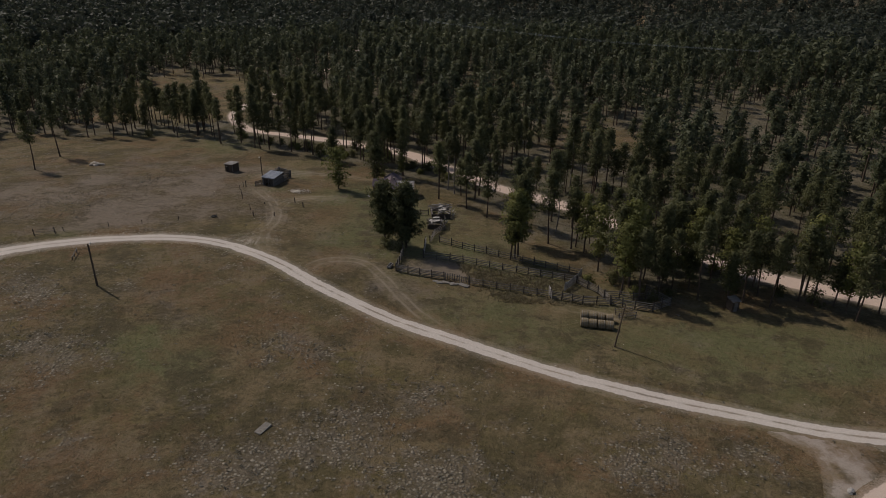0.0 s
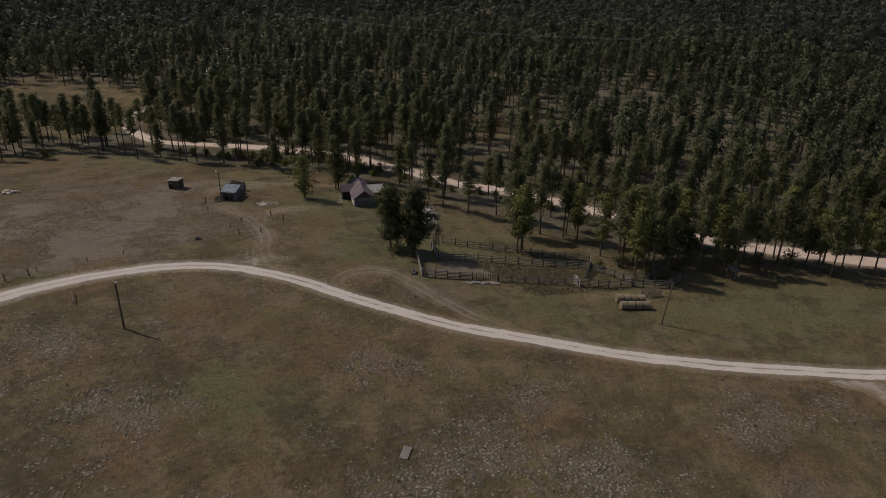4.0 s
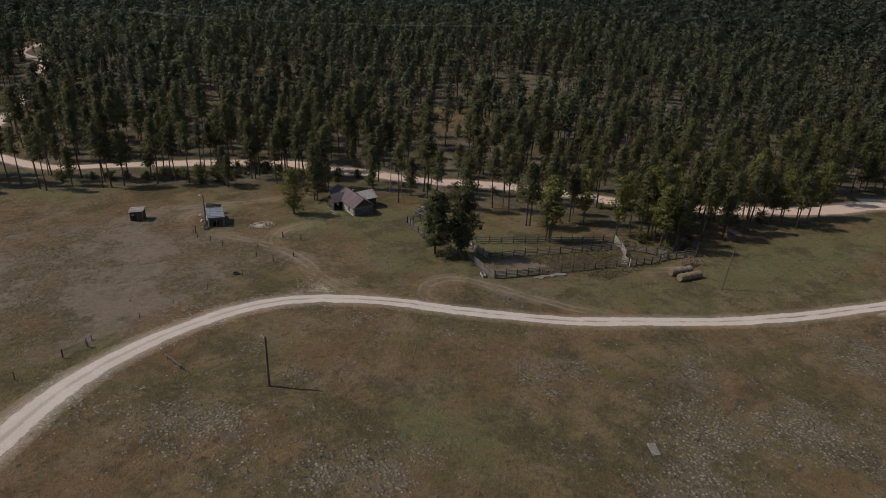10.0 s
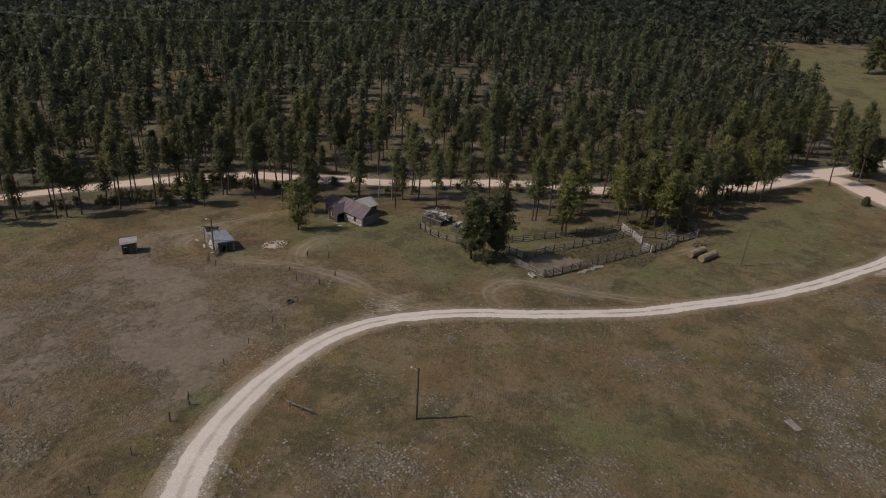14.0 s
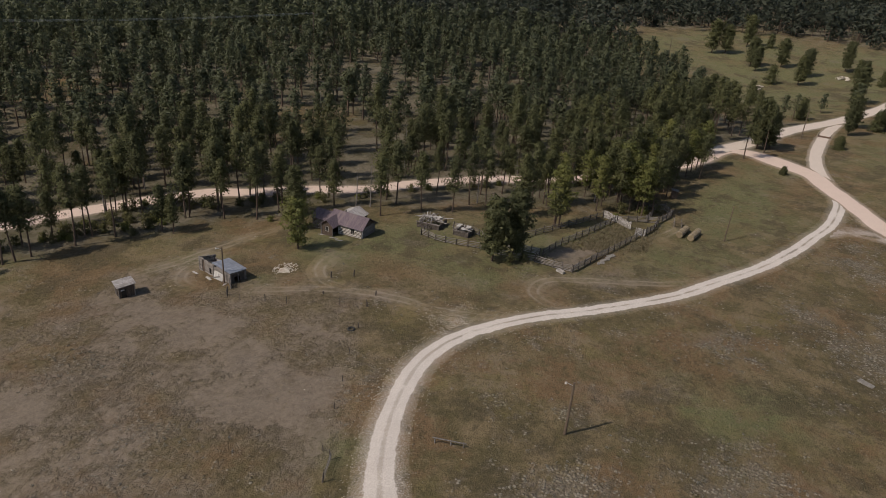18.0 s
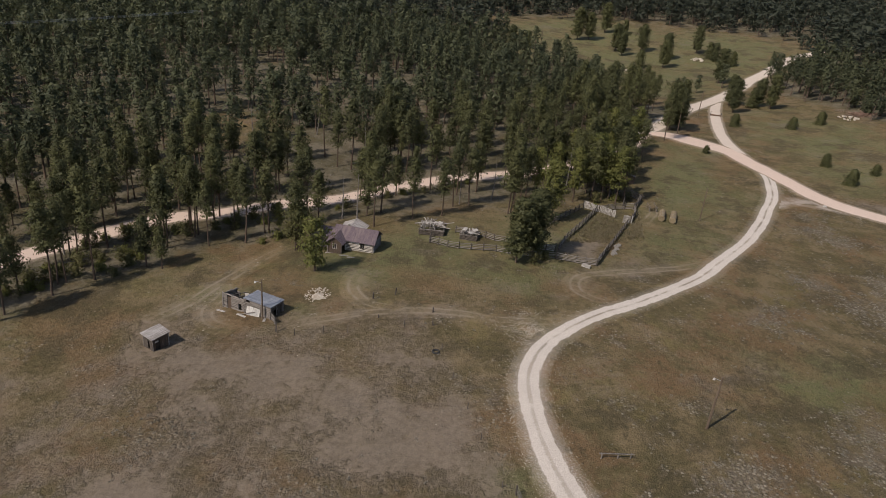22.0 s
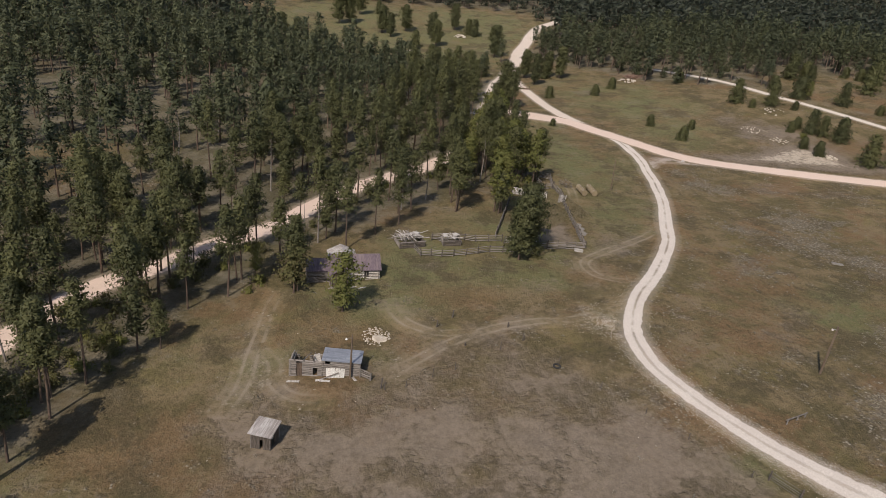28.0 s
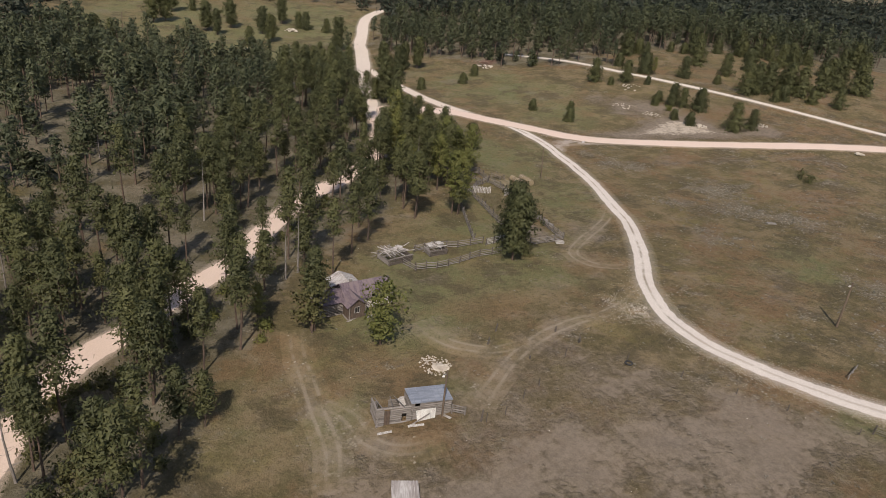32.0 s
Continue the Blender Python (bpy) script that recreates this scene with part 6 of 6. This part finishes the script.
def tyre(x, y):
    bm = bmesh.new()
    ringv = []
    for k in range(18):
        a = k * math.tau / 18
        ringv.append([bm.verts.new(((0.42 + 0.13 * math.cos(q * math.tau / 7)) * math.cos(a), (0.42 + 0.13 * math.cos(q * math.tau / 7)) * math.sin(a), 0.14 + 0.12 * math.sin(q * math.tau / 7))) for q in range(7)])
    for k in range(18):
        for q in range(7):
            bm.faces.new((ringv[k][q], ringv[(k + 1) % 18][q], ringv[(k + 1) % 18][(q + 1) % 7], ringv[k][(q + 1) % 7]))
    ob = part("old_tyre", bm, RUBBER)
    ob.matrix_world = pose(x, y, gz(x, y))
    tagged(ob, "old black tyre lying on the bare ground", "tyre")


tyre(-43.8, 124.7)


def hitch_rail(a, b):
    """A squared pale beam carried on short posts."""
    thing = base("hitching_rail", *a, label="long pale beam on short posts in the pasture", category="rail")
    z0 = gz(*a)
    q = Vector((b[0] - a[0], b[1] - a[1], gz(*b) - z0))
    part("beam", log((0, 0, 0.7), q + Vector((0, 0, 0.55)), 0.085, 0.075, 6, 0.01), GREY_WOOD, thing)
    for f in (0.08, 0.55, 0.92):
        part("post", log(q * f - Vector((0, 0, 0.3)), q * f + Vector((0, 0, 0.68)), 0.08, 0.07, 6), GREY_WOOD, thing)


hitch_rail((-59.8, 104.2), (-58.9, 100.7))


def timber_wreck(name, x, y, turn, length, width, height, poles, label, seed):
    """A collapsed log shelter: corner posts, log walls on three sides, and a sagging heap of roof poles and boards on top."""
    g = random.Random(seed)
    thing = base(name, x, y, turn, label=label, category="ruin")
    for sx in (-0.5, 0.5):
        for sy in (-0.5, 0.5):
            part("post", log((sx * length, sy * width, -0.3), (sx * length + g.uniform(-0.2, 0.2), sy * width, height), 0.12), POST_WOOD, thing)
    for k in range(6):
        z = 0.12 + 0.23 * k
        if z > height:
            break
        part("wall_log", log((-0.52 * length, 0.5 * width, z), (0.52 * length, 0.5 * width, z + g.uniform(-0.08, 0.08)), 0.12), POST_WOOD, thing)
        part("wall_log", log((-0.5 * length, -0.5 * width, z), (-0.5 * length, 0.5 * width, z), 0.12), POST_WOOD, thing)
        if k < 4:
            part("wall_log", log((0.5 * length, -0.5 * width, z), (0.5 * length, 0.5 * width, z), 0.12), GREY_WOOD, thing)
    for sy in (-0.5, 0, 0.5):
        part("plate_log", log((-0.55 * length, sy * width, height), (0.55 * length, sy * width, height - g.uniform(0, 0.3)), 0.11), GREY_WOOD, thing)
    for k in range(poles):
        lie = g.gauss(0, 0.35) + (0 if k % 4 else 1.4)
        c = Vector((g.uniform(-0.5, 0.5) * length, g.uniform(-0.3, 0.3) * width, height + 0.12 + g.uniform(0, 0.28)))
        half = width * g.uniform(0.28, 0.5)
        way = Vector((math.sin(lie), math.cos(lie), g.uniform(-0.16, 0.02))) * half
        part("roof_pole", log(c - way, c + way, g.uniform(0.06, 0.1), 0.06, 6), (PALE_WOOD, GREY_WOOD, GREY_WOOD, PALE_WOOD)[k % 4], thing)
    for k in range(4):
        c = Vector((g.uniform(-0.35, 0.35) * length, g.uniform(-0.3, 0.3) * width, height + 0.42 + 0.05 * k))
        part("roof_board", box((g.uniform(0.7, 1.3), g.uniform(0.5, 0.9), 0.04), c, (g.uniform(-9, 9), g.uniform(-9, 9), g.uniform(0, 180)), 0.008), PALE_WOOD, thing, "bleached sheet of boarding on the heap")
    for k in range(7):
        c = Vector((g.uniform(-0.8, 0.8) * length * 0.7, -width * g.uniform(0.55, 0.85), 0.1))
        a = g.uniform(-0.8, 0.8)
        part("fallen_pole", log(c, c + Vector((math.cos(a) * 1.8, math.sin(a) * 1.2, g.uniform(0.0, 0.5))), 0.07, 0.05, 6), PALE_WOOD if k % 2 else GREY_WOOD, thing)


timber_wreck("collapsed_shelter", -0.6, 134.8, 95, 4.4, 3.6, 1.25, 34, "collapsed log shelter under a jumble of bleached poles", 3)
timber_wreck("ruined_pen_shelter", -1.6, 127.6, 85, 3.0, 2.4, 1.05, 16, "small ruined log shelter in the pens", 4)
bm = bmesh.new()
g_hay = random.Random(4)
for _ in range(330):
    p = Vector((g_hay.gauss(0, 0.8), g_hay.gauss(0, 0.5), g_hay.uniform(0.5, 1.15)))
    q = p + Vector((g_hay.uniform(-0.35, 0.35), g_hay.uniform(-0.35, 0.35), g_hay.uniform(-0.2, 0.25)))
    add_log(bm, p, q, 0.03, 0.012, 3)
feeder = base("hay_feeder", 27.9, 93.4, 10, label="low wooden feeder rack heaped with loose hay", category="feeder")
tagged(part("hay", bm, STRAW, feeder), kind="stuff")
for sx in (-1.3, 1.3):
    for sy in (-0.7, 0.7):
        part("leg", log((sx, sy, -0.2), (sx * 1.05, sy * 1.1, 1.15), 0.07), GREY_WOOD, feeder)
for sy in (-0.7, 0.7):
    for z in (0.5, 0.95):
        part("rail", log((-1.5, sy, z), (1.5, sy, z), 0.06), GREY_WOOD, feeder)


# ---- shrubs, grass, herbs, loose gravel ----
def shrub_kind(seed, radius, height, leaf):
    g = np.random.default_rng(seed)
    pts, boughs = crown_centres(g, height, 0.15, radius, 34, 2, "round")
    v, f, soft = sprays(g, pts, 7, 0.3, 0.24, True, radius * 0.4)
    bush = new("shrub")
    crown = new("leaves", array_mesh("leaves", v, f, leaf, (), soft))
    bm = bmesh.new()
    for k in range(5):
        a = k * 1.26
        add_log(bm, (0, 0, -0.1), (math.cos(a) * radius * 0.5, math.sin(a) * radius * 0.5, height * 0.55), 0.04, 0.015, 4)
    me = bpy.data.meshes.new("stems")
    bm.to_mesh(me)
    bm.free()
    me.materials.append(BARK)
    stems = new("stems", me)
    crown.parent = stems.parent = bush
    return tagged(bush, "low dense shrub with dull green leaves", "shrub", "shrubs along the forest road")


def dead_tree(seed, x, y, height):
    g = np.random.default_rng(seed)
    thing = base("dead_tree", x, y, g.uniform(0, 360), label="bleached dead pine with bare grey limbs", category="tree", group="dead trees")
    n = 30
    u = np.arange(n) / n
    me = trunk_mesh(g, height, 0.15, height * 0.35, (u, 1.5 * (1 - u * 0.7) * g.uniform(0.5, 1.2, n), np.arange(n) * 2.4, g.uniform(-0.1, 0.5, n)), 6, GREY_WOOD)
    stem = new("trunk", me)
    stem.parent = thing


for i, (x, y, h) in enumerate(((2.5, 150.5, 10), (1, 153, 9), (22, 127, 9.5), (33, 112, 11), (17, 133, 10), (-28, 191, 11), (-60, 203, 12), (40, 109, 10), (30, 158, 12), (52, 178, 11), (44, 192, 12), (-14, 196, 11), (10, 190, 12), (70, 170, 11))):
    dead_tree(200 + i, x, y, h)

SHRUBS = [shrub_kind(90, 1.2, 1.7, GREY_LEAVES), shrub_kind(91, 0.9, 1.2, LEAVES), shrub_kind(92, 1.5, 2.3, GREY_LEAVES)]
roadside = smooth_line([(-60, 199), (-38, 187.5), (-26, 184), (-14, 177), (-4, 168), (6, 156.5), (16, 147), (27, 138), (37, 124.5), (50, 110), (62, 101)], 2.4)
for i, (x, y) in enumerate(roadside):
    x, y = x + rng.normal(0, 1.3), y + rng.normal(0, 1.3)
    if rng.random() < 0.8 and line_gap(MAIN_ROAD, x, y) > 4.0:
        plant(SHRUBS[i % 3], x, y, rng.uniform(0.55, 1.1), rng.uniform(0, 360))
for i, (x, y) in enumerate([(-17.5, 187.2), (-16.7, 186.4), (-16.3, 185.3), (-15.4, 184.3), (-15.0, 183.1), (-16.1, 181.5), (-17.7, 179.9), (-21.0, 188.4), (-23.4, 188.8), (-25.0, 189.4), (-25.9, 180.3), (-27.4, 181.1), (-24.3, 179.9), (-14.9, 162.1), (-7.7, 170.2), (-4.2, 169.2), (-5.2, 172.0), (-19.5, 185.2), (-28.7, 183.7)] + [(-34, 189.5), (-30.5, 187), (-28, 185.5), (-24.5, 182.5), (-22, 181), (-29, 178.5), (-32, 181.5), (-36, 186), (-34.5, 184), (-26.5, 178), (-38.5, 189.5), (-33, 178.5), (-40, 186)] + [(-38, 189), (-42, 190), (-12, 160.5), (33, 98.5), (36, 100), (31, 101), (-10.5, 115), (-8, 113.4), (24, 105.5), (28, 105), (60, 10), (52, 12), (-4, 28), (-7, 29), (92, 6), (-110, 200), (-86, 199)]):
    plant(SHRUBS[i % 3], x + 0.01 * i, y, rng.uniform(0.6, 1.15), rng.uniform(0, 360))


def blades(rng_b, n_blade, high, spread):
    """A tuft of thin leaning blades round the origin."""
    a = rng_b.uniform(0, math.tau, n_blade)
    d = rng_b.uniform(0, spread, n_blade)
    lean = rng_b.uniform(0.1, 0.8, n_blade) * high
    c = np.stack((np.cos(a) * d, np.sin(a) * d, np.zeros(n_blade) - 0.02), 1)
    tip = c + np.stack((np.cos(a) * lean, np.sin(a) * lean, high * rng_b.uniform(0.6, 1.1, n_blade)), 1)
    w = np.stack((-np.sin(a), np.cos(a), np.zeros(n_blade)), 1) * high * 0.17
    v = np.stack((c - w, c + w, tip), 1).reshape(-1, 3)
    return v, np.arange(n_blade * 3).reshape(-1, 3)


def carpet(name, x, y, scale, kinds, material, label, category):
    vs, fs, ts, count = [], [], [], 0
    pick = rng.integers(0, len(kinds), len(x))
    for i, (v, f) in enumerate(kinds):
        m = pick == i
        n = int(m.sum())
        a, s = rng.uniform(0, math.tau, n), scale[m]
        xx = (v[None, :, 0] * np.cos(a)[:, None] - v[None, :, 1] * np.sin(a)[:, None]) * s[:, None] + x[m][:, None]
        yy = (v[None, :, 0] * np.sin(a)[:, None] + v[None, :, 1] * np.cos(a)[:, None]) * s[:, None] + y[m][:, None]
        zz = v[None, :, 2] * s[:, None] + ground_z(x[m], y[m])[:, None]
        vs.append(np.stack((xx, yy, zz), -1).reshape(-1, 3))
        fs.append((f[None] + (np.arange(n) * len(v))[:, None, None]).reshape(-1, f.shape[1]) + count)
        ts.append(np.repeat(rng.uniform(0, 1, n), len(v)))
        count += n * len(v)
    ob = new(name, array_mesh(name, np.concatenate(vs), np.concatenate(fs), material, (("tone", np.concatenate(ts)),)))
    return tagged(ob, label, category, kind="stuff")


def clear_of_roads(x, y):
    ok = line_gap(GRAVEL_ROAD, x, y) > 1.9
    ok &= road_free(x, y, 0.1)
    for line in YARD_TRACKS:
        ok &= line_gap(line, x, y) > 1.0
    return ok


sx, sy = rng.uniform(-112, 72, 100000), rng.uniform(42, 198, 100000)
want = 0.45 + 0.6 * patchy(sx, sy, 5.0, 3.0) - 0.8 * bare_mask(sx, sy)
ok = (rng.uniform(0, 1, sx.size) < want) & clear_of_roads(sx, sy)
carpet("grass_tufts", sx[ok], sy[ok], rng.uniform(0.6, 1.3, int(ok.sum())), [blades(rng, 4, 0.17, 0.13) for _ in range(5)], GRASS, "short tufts of dry olive-brown pasture grass", "grass")

hx, hy = rng.uniform(-105, 60, 36000), rng.uniform(40, 170, 36000)
want = np.full(hx.size, 0.01) + 0.06 * np.clip(patchy(hx, hy, 6.0, 1.0), 0, 1)
for x, y, r in HERB_SPOTS:
    want = np.maximum(want, 0.9 * np.exp(-((hx - x) ** 2 + (hy - y) ** 2) / (2 * (r * 0.7) ** 2)) * (0.55 + 0.45 * patchy(hx, hy, 1.2, 2.0)))
ok = (rng.uniform(0, 1, hx.size) < want) & clear_of_roads(hx, hy)
carpet("pale_herbs", hx[ok], hy[ok], rng.uniform(0.5, 1.25, int(ok.sum())), [cards(rng, rng.normal(0, 1, (5, 3)) * np.array((0.11, 0.11, 0.05)) + np.array((0, 0, 0.1)), 4, 0.12, 0.06, True) for _ in range(5)], HERB, "pale grey sage and woolly herbs in patches", "herbs")

px, py = rng.uniform(-2, 24, 9000), rng.uniform(96, 113, 9000)
ok = soft_inside([(5, 102), (17, 99), (22, 104), (12, 107.3), (3, 109.8)], px, py, 2.0) * (0.75 + 0.35 * patchy(px, py, 1.6)) > rng.uniform(0.2, 1.0, px.size)
ok |= soft_inside([(10, 92), (34, 92), (34, 95), (17, 98), (6, 100.8)], px, py, 2.0) * 0.5 > rng.uniform(0.1, 1, px.size)
carpet("tall_dry_grass", px[ok], py[ok], rng.uniform(0.8, 1.5, int(ok.sum())), [blades(rng, 6, 0.3, 0.2) for _ in range(4)], foliage("bleached tall grass", (0.15, 0.125, 0.07), (0.24, 0.2, 0.125), (0.33, 0.28, 0.19), "tone"), "tall bleached grass standing inside the corral", "grass")

bend = smooth_line([(-90, 82.5), (-82, 92.5), (-76.5, 98.6), (-72, 103), (-64.5, 107.3), (-59, 109.8), (-52, 111.8), (-45, 112.6), (-37, 110.8), (-28.2, 105.4), (-21.8, 99.5)], 0.02)
pickp = rng.integers(0, len(bend), 16000)
off = rng.exponential(0.55, pickp.size) + 1.25
gx2, gy2 = bend[pickp, 0] + rng.normal(0, 0.6, pickp.size), bend[pickp, 1] + off
flip = rng.random(pickp.size) < 0.3
gy2 = np.where(flip, bend[pickp, 1] - 1.5 - rng.exponential(0.35, pickp.size), gy2)
fan_x, fan_y = rng.normal(-33.5, 2.4, 2200), rng.normal(113.6, 1.9, 2200)
stone_kinds = []
for _ in range(4):
    o = np.array(((1, 0, 0), (-0.6, 0.9, 0), (-0.5, -0.9, 0), (0, 0, 0.7))) * rng.uniform(0.7, 1.2, (4, 3)) * 0.075
    stone_kinds.append((o, np.array(((0, 1, 3), (1, 2, 3), (2, 0, 3)))))
sxx, syy = np.concatenate((gx2, fan_x)), np.concatenate((gy2, fan_y))
carpet("loose_gravel", sxx, syy, rng.uniform(0.35, 1.25, sxx.size), stone_kinds, LIMESTONE, "loose white gravel thrown out along the bend", "gravel")
dead_x, dead_y = rng.uniform(-110, 60, 220), rng.uniform(45, 170, 220)
carpet("field_stones", dead_x, dead_y, rng.uniform(0.5, 1.6, 220), stone_kinds, LIMESTONE, "small pale stones strewn over the pasture", "stones")
